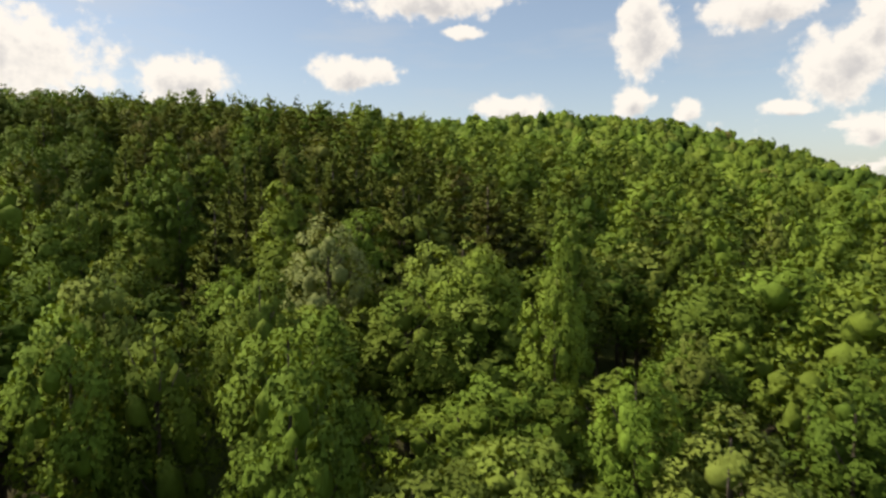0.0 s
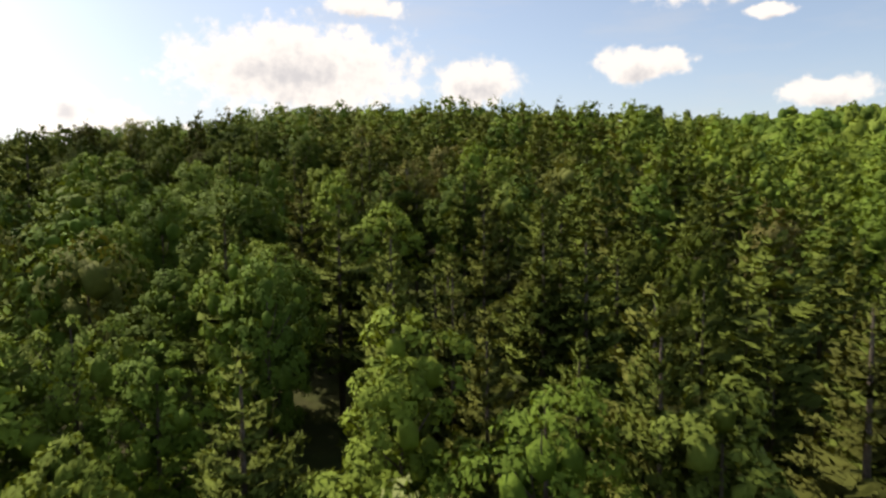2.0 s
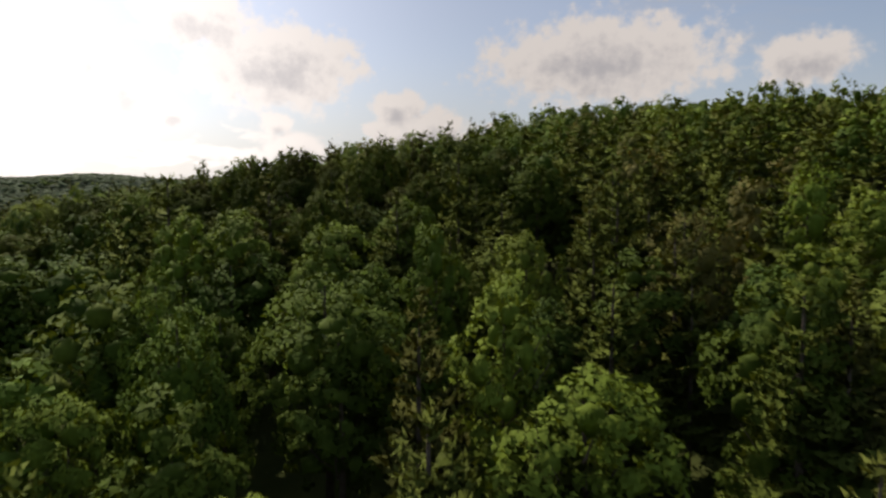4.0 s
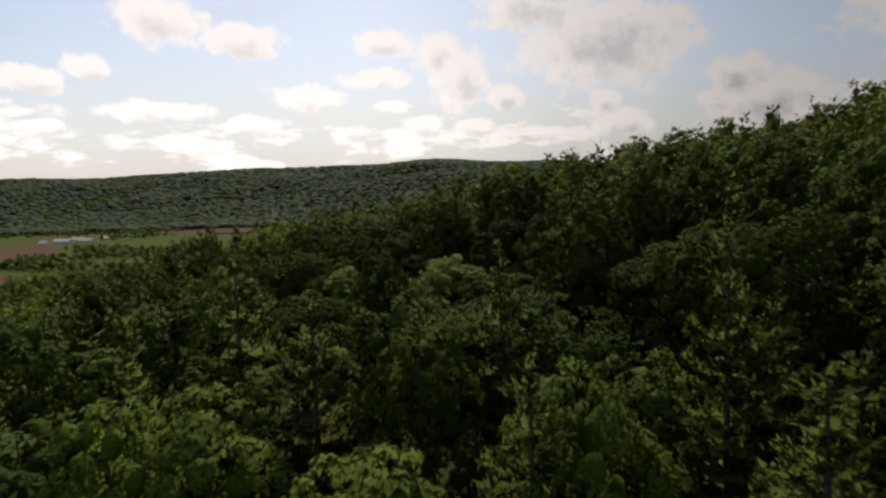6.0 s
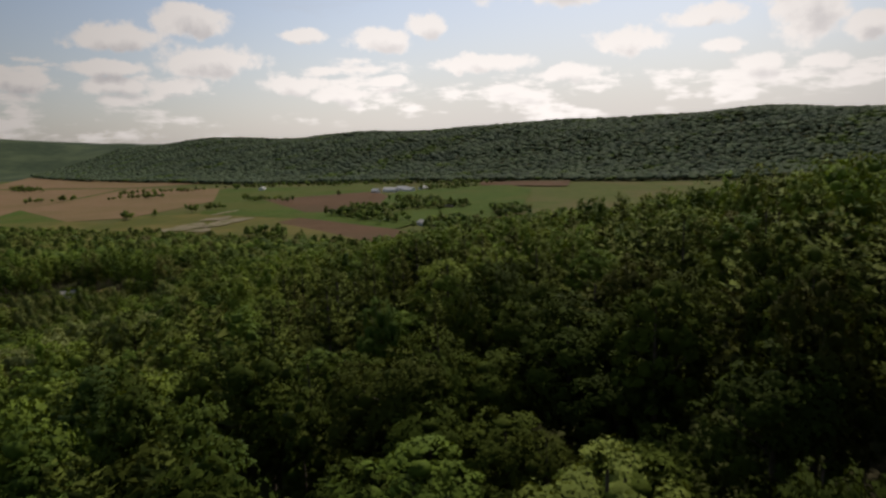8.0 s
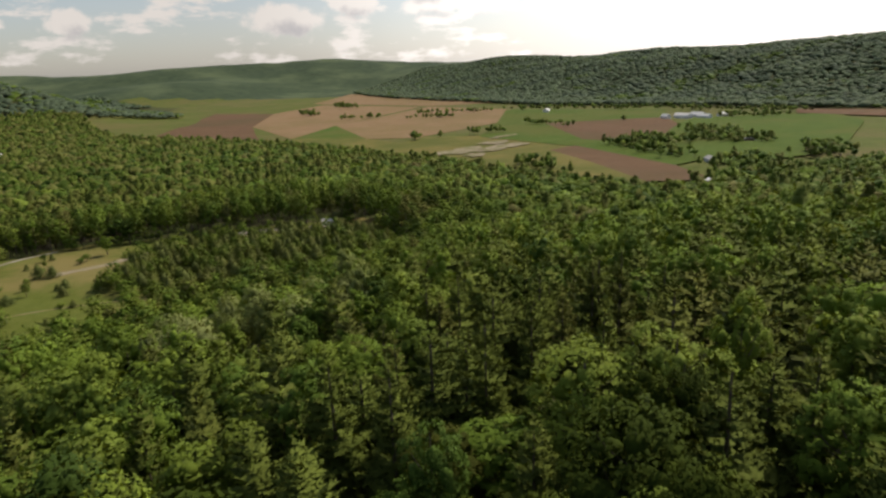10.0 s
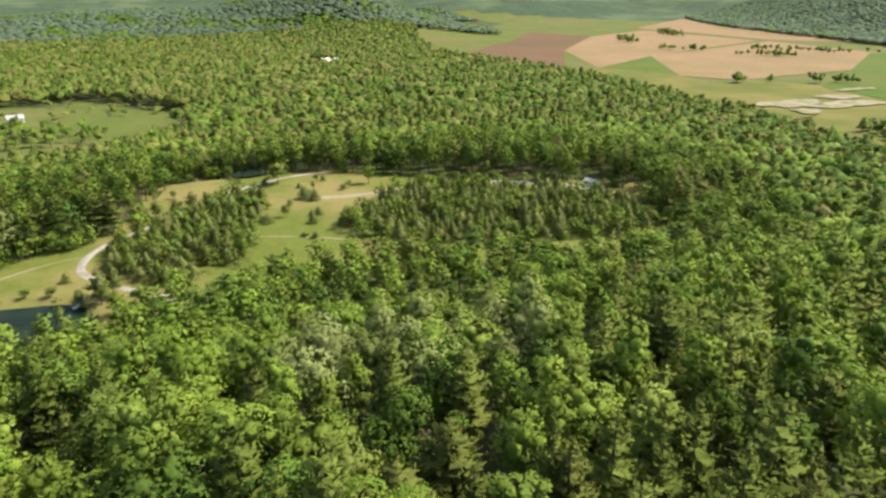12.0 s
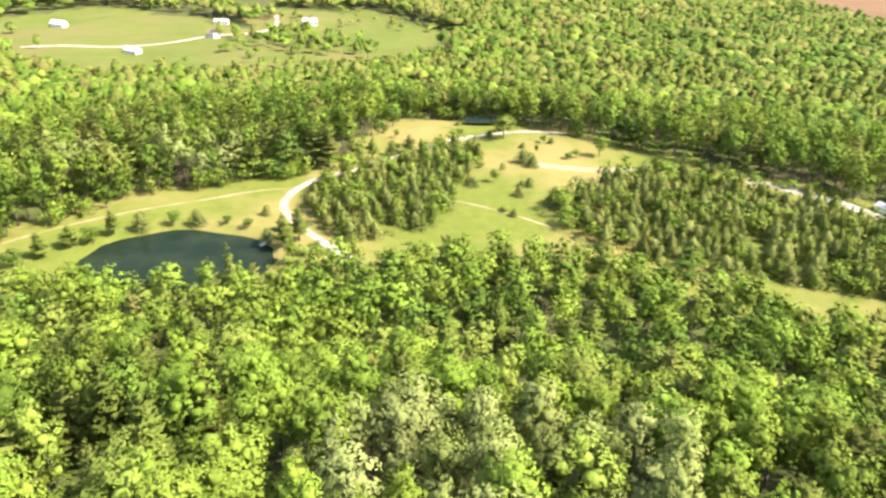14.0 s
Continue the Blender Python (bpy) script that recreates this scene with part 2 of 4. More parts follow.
OLIVE_FIELD = surface("weedy_field", (0.138, 0.122, 0.030), (0.164, 0.138, 0.042), 0.05, c=(0.094, 0.104, 0.022), big=0.012, bump=0.2)
WHITE = plain("white_paint", (0.8, 0.8, 0.78), 0.5)
GREY_ROOF = plain("grey_roofing", (0.40, 0.385, 0.36), 0.9)
PALE_ROOF = plain("pale_metal_roof", (0.74, 0.72, 0.67), 0.9)
BROWN = plain("weathered_boards", (0.26, 0.19, 0.14), 0.8)
DARK_GLASS = plain("dark_glass", (0.03, 0.035, 0.04), 0.12)


def water_material():
    m = bpy.data.materials.new("pond_water")
    m.use_nodes = True
    n = Nodes(m.node_tree)
    at = n.add("ShaderNodeTexCoord", out="Object")
    colour = n.mix(n.smooth(n.noise(at, 0.12, 4.0), 0.35, 0.7), (0.008, 0.015, 0.009), (0.016, 0.024, 0.012))
    relief = n.add("ShaderNodeBump", Height=n.noise(at, 2.2, 3.0), Strength=0.03, Distance=0.3)
    shader = n.add("ShaderNodeBsdfPrincipled", Base_Color=colour, Roughness=0.16, IOR=1.33, Specular_IOR_Level=0.06, Normal=relief)
    n.add("ShaderNodeOutputMaterial", Surface=shader)
    return m


WATER = water_material()


# ---- the lie of the land ----
def step(lo, hi, v):
    t = np.clip((v - lo) / (hi - lo), 0, 1)
    return t * t * (3 - 2 * t)


def bell(x, y, cx, cy, sx, sy):
    return np.exp(-((x - cx) / sx) ** 2 / 2 - ((y - cy) / sy) ** 2 / 2)


def waves(x, y, size, seed):
    """A cheap smooth unevenness between about -1 and 1."""
    rng = np.random.RandomState(seed)
    total = 0 * x
    for k in range(6):
        a, p, s = rng.uniform(0, 6.28), rng.uniform(0, 6.28), size * rng.uniform(0.5, 1.6)
        total = total + np.sin((x * math.cos(a) + y * math.sin(a)) * 6.28 / s + p)
    return total / 3.0


VALLEY, BENCH, POND = -54.0, -33.0, -33.7
EDGE_Y = (-1800, -1250, -891, -550, -349, -174, -91, -20, 60, 400, 1200)
EDGE_X = (-1200, -670, -565, -605, -580, -535, -515, -605, -725, -780, -880)


def edge_x(y):
    return np.interp(y, EDGE_Y, EDGE_X)


def ridge_in(x, y):
    """Metres beyond the foot of the ridge across the valley."""
    return -1310 - x - 0.58 * np.maximum(0, -650 - y) + 60 * np.sin(y / 310.0) + 0.12 * np.maximum(0, y)


def ground_z(x, y):
    x, y = np.asarray(x, float), np.asarray(y, float)
    near = 74.7 * bell(x, y, -152, 327, 228.2, 255.0) + 2.4 * bell(x, y, -60, 60, 80, 50) + 9.5 * bell(x, y, -105, 245, 75, 60) + 6.1 * bell(x, y, -190, -140, 170, 80)
    near = near + 3.6 * bell(x, y, -110, 125, 90, 60) + 33.0 * bell(x, y, 98, 300, 74, 100)
    near = near + 7.0 * bell(x, y, -420, -330, 150, 160) + 0.8 * waves(x, y, 90, 3)
    z = VALLEY + near
    z = z + (VALLEY - z) * step(95, 30, x - edge_x(y))
    # the bench with the clearing and the pond
    r = np.sqrt(((x + 180) / 155) ** 2 + ((y + 110) / 92) ** 2)
    z = z + (BENCH + 0.4 * waves(x, y, 60, 8) - z) * step(1.35, 0.75, r)
    z = z - 2.6 * step(1.12, 0.8, np.sqrt(((x + 94) / 22.5) ** 2 + ((y + 73) / 15.5) ** 2))
    # ridges and far hills
    far = ridge_in(x, y)
    top = 96 + 24 * bell(x, y, -1900, 150, 600, 420) + 10 * waves(x, y, 900, 5) + 17 * bell(x, y, -1930, 440, 420, 130) + 20 * bell(x, y, -2000, 930, 420, 300)
    z = z + step(0, 700, far) * (top + 4 * waves(x, y, 160, 6))
    hills = 92 * bell(x, y, -590, -1620, 155, 240) + 46 * bell(x, y, -120, -1800, 300, 300)
    z = z + np.maximum(0, hills - 3) + 72 * bell(x, y, -1480, -2380, 330, 200) + 60 * bell(x, y, -2560, -2640, 330, 220) + 50 * bell(x, y, -2050, -2950, 260, 160)
    r0 = np.sqrt(x * x + y * y)
    side = step(0, 900, -y - 700 + 0.2 * x)
    z = z + side * step(2700, 3900, r0) * (118 + 30 * waves(x, y, 1500, 9) + 14 * waves(x, y, 520, 10)) * (1 - step(0, 700, far) * 0.9)
    return z


def part(name, bm, material, parent, label=""):
    mesh = bpy.data.meshes.new(name)
    bm.to_mesh(mesh)
    bm.free()
    mesh.materials.append(material)
    ob = new(name, mesh)
    ob.parent = parent
    if label:
        ob["label"] = label
    return ob


def mesh_from(name, verts, faces, material, smooth=False, tint=None, normals=None):
    """One mesh from arrays: verts (n, 3), faces a list of (m, 3) or (m, 4) index arrays."""
    mesh = bpy.data.meshes.new(name)
    faces = [f for f in faces if len(f)]
    loops = np.concatenate([f.ravel() for f in faces]).astype(np.int32)
    totals = np.concatenate([np.full(len(f), f.shape[1]) for f in faces]).astype(np.int32)
    starts = np.concatenate([[0], np.cumsum(totals)[:-1]]).astype(np.int32)
    mesh.vertices.add(len(verts))
    mesh.vertices.foreach_set("co", np.ascontiguousarray(verts, np.float32).ravel())
    mesh.loops.add(len(loops))
    mesh.loops.foreach_set("vertex_index", loops)
    mesh.polygons.add(len(totals))
    mesh.polygons.foreach_set("loop_start", starts)
    mesh.polygons.foreach_set("loop_total", totals)
    if smooth:
        mesh.polygons.foreach_set("use_smooth", np.ones(len(totals), bool))
    if tint is not None:
        mesh.attributes.new("tint", "FLOAT", "POINT").data.foreach_set("value", np.ascontiguousarray(tint, np.float32))
    mesh.update(calc_edges=True)
    if normals is not None:
        mesh.normals_split_custom_set_from_vertices(np.ascontiguousarray(normals, np.float32))
    for m in material if isinstance(material, (list, tuple)) else [material]:
        mesh.materials.append(m)
    return mesh


def inside(x, y, polygon):
    x, y = np.asarray(x, float), np.asarray(y, float)
    hit = np.zeros(x.shape, bool)
    for (ax, ay), (bx, by) in zip(polygon, polygon[1:] + polygon[:1]):
        crosses = (ay > y) != (by > y)
        hit ^= crosses & (x < (bx - ax) * (y - ay) / (by - ay + 1e-12) + ax)
    return hit


CLEARING = [(-36, -40), (-40, -60), (-48, -76), (-64, -104), (-104, -125), (-125, -140), (-133, -172), (-135, -205), (-155, -213), (-202, -190),
            (-226, -172), (-260, -150), (-290, -130), (-306, -118), (-304, -96), (-290, -60), (-258, -43), (-234, -48), (-224, -66), (-196, -76),
            (-152, -70), (-140, -67), (-127, -63), (-106, -54), (-64, -46)]
YOUNG_PINES_A = [(-118, -112), (-122, -122), (-149, -151), (-166, -166), (-172, -158), (-158, -97), (-138, -83), (-124, -95)]
YOUNG_PINES_B = [(-188, -112), (-216, -140), (-232, -152), (-270, -129), (-293, -104), (-290, -72), (-272, -66), (-234, -76), (-196, -88)]
SOUTH_FIELD = [(230, -400), (150, -545), (60, -530), (-12, -480), (-24, -455), (-8, -390), (22, -300), (120, -300)]
SCRUB = [(22, -300), (-60, -310), (-130, -370), (-180, -480), (-90, -600), (40, -570), (-12, -480), (-24, -455), (-8, -390)]
SOUTH_MEADOW = [(-97, -472), (-130, -497), (-156, -485), (-150, -402), (-120, -362), (-72, -384)]
LOW_WOODS = [(70, -335), (45, -268), (-60, -285), (-115, -325), (-170, -375), (-152, -420), (-96, -392), (-44, -346), (10, -316)]


LOW_WOODS_WEST = [(-575, -70), (-570, -5), (-520, 18), (-425, 25), (-420, -40), (-470, -75)]


def land():
    """One sheet to the horizon, finer where the camera passes."""
    def line(lo, fine_lo, fine_hi, hi, fine):
        out = list(np.arange(fine_lo, fine_hi, fine))
        for start, end, sign in ((out[0], lo, -1), (out[-1], hi, 1)):
            at, size = start, fine
            while (at - end) * sign < 0:
                size = min(size * 1.09, 20 if -1500 < at < 300 else 120)
                at += sign * size
                out = [at] + out if sign < 0 else out + [at]
        return np.array(out)

    xs, ys = line(-4700, -310, 60, 4700, 4.4), line(-4700, -220, 130, 4700, 4.4)
    gx, gy = np.meshgrid(xs, ys)
    verts = np.stack([gx.ravel(), gy.ravel(), ground_z(gx, gy).ravel()], 1)
    w = len(xs)
    i = (np.arange(len(ys) - 1)[:, None] * w + np.arange(w - 1)[None]).ravel()
    mesh = mesh_from("ground", verts, [np.stack([i, i + 1, i + w + 1, i + w], 1)], [FLOOR, MEADOW, PASTURE, FAR_WOODS], smooth=True)
    cx, cy = gx.ravel()[i] + 1.7, gy.ravel()[i] + 1.7
    open_land = inside(-180 + (cx + 180) * 0.94, -112 + (cy + 112) * 0.92, CLEARING)
    valley = (cx < edge_x(cy) - 4) & (ridge_in(cx, cy) < 10)
    remote = (np.hypot(cx, cy) > 2500) | (ridge_in(cx, cy) > 700)
    south = inside(cx, cy, SCRUB) | inside(cx, cy, SOUTH_FIELD) | inside(cx, cy, SOUTH_MEADOW)
    mesh.polygons.foreach_set("material_index", np.where(remote, 3, np.where(open_land, 1, np.where(valley | south, 2, 0))).astype(np.int32))
    return tagged(new("ground", mesh), "wooded hill, grassy bench and flat valley floor", "ground", kind="structure")


land()


def ribbon(name, points, width, material, lift, label, category="road"):
    """A lane draped over the land along a line in plan."""
    pts = [Vector(p) for p in points]
    fine = []
    for k in range(len(pts) - 1):
        p0, p1, p2, p3 = pts[max(k - 1, 0)], pts[k], pts[k + 1], pts[min(k + 2, len(pts) - 1)]
        steps = max(2, int((p2 - p1).length / 3))
        for s in range(steps):
            t = s / steps
            fine.append(0.5 * (2 * p1 + (p2 - p0) * t + (2 * p0 - 5 * p1 + 4 * p2 - p3) * t * t + (3 * p1 - p0 - 3 * p2 + p3) * t ** 3))
    fine.append(pts[-1])
    rows = []
    for k, p in enumerate(fine):
        way = (fine[min(k + 1, len(fine) - 1)] - fine[max(k - 1, 0)]).normalized()
        wide = width * (1 + 0.12 * math.sin(k * 1.7))
        rows.append([(p.x - way.y * s * wide, p.y + way.x * s * wide) for s in (0.5, 0.17, -0.17, -0.5)])
    flat = np.array(rows).reshape(-1, 2)
    verts = np.column_stack([flat, ground_z(flat[:, 0], flat[:, 1]) + lift])
    verts[0::4, 2] -= lift + 0.1
    verts[3::4, 2] -= lift + 0.1
    i = (np.arange(len(fine) - 1)[:, None] * 4 + np.arange(3)[None]).ravel()
    mesh = mesh_from(name, verts, [np.stack([i, i + 4, i + 5, i + 1], 1)], material, smooth=True)
    return tagged(new(name, mesh), label, category, kind="structure")


ribbon("gravel_lane", [(-138, -73), (-132, -80), (-119, -94), (-112, -107), (-116, -123), (-129, -136), (-149, -158), (-168, -175), (-191, -185), (-206, -185)],
       3.5, GRAVEL, 0.12, "pale gravel lane winding across the clearing")
ribbon("gravel_yard", [(-262, -142), (-277, -134), (-290, -122), (-299, -108)], 8.5, GRAVEL, 0.12, "pale gravel yard beside the tall trees", "yard")
ribbon("sand_track", [(-190, -148), (-208, -146), (-226, -149)], 6.0, SAND, 0.13, "strip of bare pale sand in the grass", "track")
ribbon("worn_track", [(-155, -117), (-168, -112), (-184, -103), (-192, -97)], 1.8, DRY, 0.1, "worn sandy track over dry grass", "track")
ribbon("worn_path", [(-42, -64), (-58, -86), (-78, -101), (-100, -114), (-112, -118)], 1.7, DRY, 0.09, "faint sandy wheel track in mown grass", "track")
ribbon("valley_lane", [(120, -372), (56, -397), (14, -436), (-18, -478), (-8, -540)], 4.5, GRAVEL, 0.5, "gravel lane between pasture fields")


def field(name, points, material, lift, label):
    bm = bmesh.new()
    bm.faces.new([bm.verts.new((x, y, VALLEY + lift)) for x, y in points])
    bmesh.ops.recalc_face_normals(bm, faces=bm.faces)
    for f in bm.faces:
        if f.normal.z < 0:
            f.normal_flip()
    ob = part(name, bm, material, None)
    return tagged(ob, label, "field", "valley fields", "structure")


FIELDS = [
    ("ploughed_field", [(-520, -690), (-560, -830), (-720, -1010), (-1032, -1358), (-1065, -1172), (-804, -889), (-690, -720), (-640, -640), (-560, -560)], SOIL, "brown ploughed field on the valley floor"),
    ("tilled_field", [(-804, -889), (-1065, -1172), (-1340, -1320), (-1300, -930), (-867, -745), (-690, -640)], TAN_SOIL, "dry tan tilled field on the valley floor"),
    ("crop_field", [(-867, -745), (-723, -526), (-660, -560), (-694, -640)], CROP, "wedge of young green crop between bare fields"),
    ("tilled_field", [(-867, -745), (-1300, -900), (-1250, -640), (-980, -490), (-760, -470), (-723, -526)], TAN_SOIL, "dry tan tilled field by a clump of trees"),
    ("tilled_field", [(-1384, -1408), (-1960, -1852), (-1650, -1261), (-1441, -799), (-1340, -930)], TAN_SOIL, "far tan field at the foot of the ridge"),
    ("weedy_field", [(-640, -640), (-694, -640), (-723, -526), (-700, -440), (-640, -330), (-560, -280), (-540, -420), (-556, -570)], OLIVE_FIELD, "olive weedy strip along the wood's edge"),
    ("weedy_field", [(-545, -260), (-640, -330), (-700, -440), (-760, -470), (-800, -400), (-745, -232), (-701, -238), (-640, -275)], OLIVE_FIELD, "rough weedy ground round the gravel pit"),
    ("crop_field", [(-1230, -640), (-960, -480), (-981, -407), (-1113, -272), (-1270, -330)], CROP, "green crop field before the wooded ridge"),
    ("ploughed_field", [(-981, -407), (-1113, -272), (-1010, -215), (-800, -169), (-801, -252)], SOIL, "brown ploughed field beside the farm"),
    ("crop_field", [(-960, -480), (-981, -407), (-801, -252), (-800, -169), (-700, -80), (-651, -90), (-739, -229), (-790, -390)], CROP, "green crop strip between brown fields"),
    ("ploughed_field", [(-745, -232), (-651, -90), (-597, -41), (-568, -81), (-640, -160), (-701, -238)], SOIL, "brown ploughed field near the wood"),
    ("weedy_field", [(-701, -238), (-640, -160), (-568, -81), (-500, -70), (-500, -140), (-550, -240), (-640, -275)], OLIVE_FIELD, "yellow-green grass margin beside ploughed soil"),
    ("crop_field", [(-800, -169), (-1010, -215), (-1113, -230), (-1215, -60), (-1091, -10), (-790, 10), (-670, -50), (-700, -80)], CROP, "broad green field by the farm"),
    ("ploughed_field", [(-1205, -110), (-1290, -130), (-1300, 40), (-1160, 40)], SOIL, "narrow brown field under the ridge"),
]
for k, (name, points, material, label) in enumerate(FIELDS):
    field(name, points, material, 0.25 + 0.12 * k, label)


def disc(name, cx, cy, rx, ry, z, material, label, category, seed, uneven=1.0, parent=None):
    """An uneven flat round of ground or water."""
    rng = random.Random(seed)
    p = [rng.uniform(0, 6.28) for _ in range(3)]
    bm = bmesh.new()
    ring = []
    for k in range(64):
        a = k * math.tau / 64
        r = 1 + uneven * (0.07 * math.sin(2 * a + p[0]) + 0.05 * math.sin(3 * a + p[1]) + 0.03 * math.sin(7 * a + p[2]))
        ring.append(bm.verts.new((cx + rx * r * math.cos(a), cy + ry * r * math.sin(a), z)))
    bm.faces.new(ring)
    return tagged(part(name, bm, material, parent), label, category, kind="structure")


disc("pond", -94, -73, 23.5, 16.5, POND, WATER, "dark still pond with grassy banks", "pond", 1)
disc("small_pond", -173, -196, 8, 5, BENCH + 0.45, WATER, "small dark pond beside tall trees", "pond", 2)
for cx, cy, rx, ry, s in ((-662, -322, 30, 20, 3), (-708, -300, 34, 17, 4), (-738, -332, 24, 11, 5), (-640, -288, 15, 9, 6), (-800, -360, 24, 7, 7)):
    disc("gravel_pit", cx, cy, rx, ry, VALLEY + 1.8 + s * 0.03, SAND, "pale bare gravel working in weedy ground", "gravel pit", s, 3.0)


# ---- trees ----
def spread(rng, n):
    v = rng.normal(size=(n, 3))
    return v / np.linalg.norm(v, axis=1, keepdims=True)


def soften(way, rng):
    """Shading normals that follow the crown, slightly uneven."""
    v = way + 0.22 * spread(rng, len(way)) + (0, 0, 0.12)
    return v / np.linalg.norm(v, axis=1, keepdims=True)


def leaf_sprays(rng, at, normal, size, flat=0.65, lean=None, along=None):
    """Leaf sprays, one pointed blade each."""
    n = len(at)
    other = spread(rng, n)
    a = np.cross(normal, other) if along is None else along - normal * (along * normal).sum(1, keepdims=True)
    a /= np.linalg.norm(a, axis=1, keepdims=True) + 1e-9
    b = np.cross(normal, a)
    s = (size * rng.uniform(0.6, 1.35, n))[:, None]
    tip = normal * s * rng.uniform(-0.5, 0.5, (n, 1))
    verts = np.stack([at + a * s * 1.15 + tip, at - a * s * 0.55 + b * s * flat, at - a * s * 0.55 - b * s * flat], 1).reshape(-1, 3)
    soft = np.repeat(soften(normal if lean is None else lean, rng), 3, axis=0)
    return verts, np.arange(3 * n).reshape(-1, 3), soft


_bm = bmesh.new()
bmesh.ops.create_icosphere(_bm, subdivisions=1, radius=1)
ICO_V = np.array([v.co[:] for v in _bm.verts])
ICO_F = np.array([[v.index for v in f.verts] for f in _bm.faces])
_bm.free()


def merged(pieces):
    """Joins (verts, faces, normals) pieces; keeps triangles and quads apart."""
    verts, tris, quads, normals, n = [], [], [], [], 0
    for v, f, w in pieces:
        (tris if f.shape[1] == 3 else quads).append(f + n)
        verts.append(v)
        normals.append(w)
        n += len(v)
    empty3, empty4 = np.zeros((0, 3), int), np.zeros((0, 4), int)
    return np.concatenate(verts), np.concatenate(tris or [empty3]), np.concatenate(quads or [empty4]), np.concatenate(normals)


def lumpy(rng, centre, radii, rough=0.18):
    v, f = ICO_V, ICO_F
    w = v / np.asarray(radii)
    return v * (1 + rough * rng.normal(size=(len(v), 1))) * radii + centre, f, w / np.linalg.norm(w, axis=1, keepdims=True)


PINE_FORMS = [(17.0, 3.4), (17.6, 2.9), (16.2, 3.7), (17.2, 3.2)]
# height and half width of the crowns: oval, round, upright, spreading, tapering
FORMS = [(15.0, 3.0), (14.2, 3.5), (16.2, 2.5), (13.6, 3.7), (15.6, 2.8)]


def unit(v):
    return v / (np.linalg.norm(v, axis=1, keepdims=True) + 1e-9)


def broadleaf(seed, leaves, size, tall=15.0, wide=3.1, lobes=9, clumps=70, core=0.52):
    """A crown of big lobes, set with clumps, each clump clothed in leaf sprays. Stands on z = 0."""
    rng = np.random.RandomState(seed)
    centres, radii = [], []
    low, mid = tall * 0.36, tall * 0.62
    for k in range(lobes):
        a = k * 2.4 + rng.uniform(-0.5, 0.5)
        z = low + (tall * 0.86 - low) * ((k + 0.5) / lobes) ** 0.85
        reach = wide * 0.60 * math.sqrt(max(0.04, 1 - ((z - mid) / (tall * 0.36)) ** 2)) * rng.uniform(0.7, 1.2)
        centres.append((reach * math.cos(a), reach * math.sin(a), z))
        radii.append(wide * rng.uniform(0.42, 0.60))
    centres.append((rng.uniform(-0.4, 0.4), rng.uniform(-0.4, 0.4), tall - wide * 0.55))
    radii.append(wide * 0.48)
    centres, radii = np.array(centres), np.array(radii)
    stretch = np.array([1, 1, 1.2])
    # clumps on the outside of the lobes
    n = clumps * 14
    which = rng.choice(len(radii), n, p=radii ** 2 / (radii ** 2).sum())
    way = spread(rng, n)
    way[:, 2] = np.where(rng.uniform(size=n) < 0.6, np.abs(way[:, 2]), way[:, 2])
    at = centres[which] + way * radii[which, None] * stretch * rng.uniform(0.80, 0.98, (n, 1))
    deep = (np.linalg.norm((at[:, None] - centres[None]) / stretch, axis=2) / radii[None]).min(1)
    at, way = at[deep > 0.74], way[deep > 0.74]
    gap, chosen = wide * 0.235 * math.sqrt(100 / clumps), [0]
    for k in range(1, len(at)):
        if len(chosen) < clumps and ((at[chosen] - at[k]) ** 2).sum(1).min() > gap * gap:
            chosen.append(k)
    at, way = at[chosen], way[chosen]
    girth = wide * math.sqrt(100 / clumps) * rng.uniform(0.15, 0.27, len(at))
    # sprays on the clumps
    pick = rng.choice(len(at), leaves, p=girth ** 2 / (girth ** 2).sum())
    out = unit(spread(rng, leaves) + 0.75 * way[pick] + (0, 0, 0.2))
    spot = at[pick] + out * girth[pick, None] * rng.uniform(0.5, 1.1, (leaves, 1))
    whole = (spot - (0, 0, mid * 0.9)) / (wide, wide, tall * 0.4)
    lean = out * 0.25 + way[pick] * 0.35 + whole * 0.85
    normal = unit(out + 0.6 * spread(rng, leaves) + (0, 0, 0.2))
    pieces = [leaf_sprays(rng, spot, normal, size, lean=lean)]
    for c, r in zip(centres, radii):
        pieces.append(lumpy(rng, c * (0.92, 0.92, 1), r * core * stretch, 0.16))
    return merged(pieces)


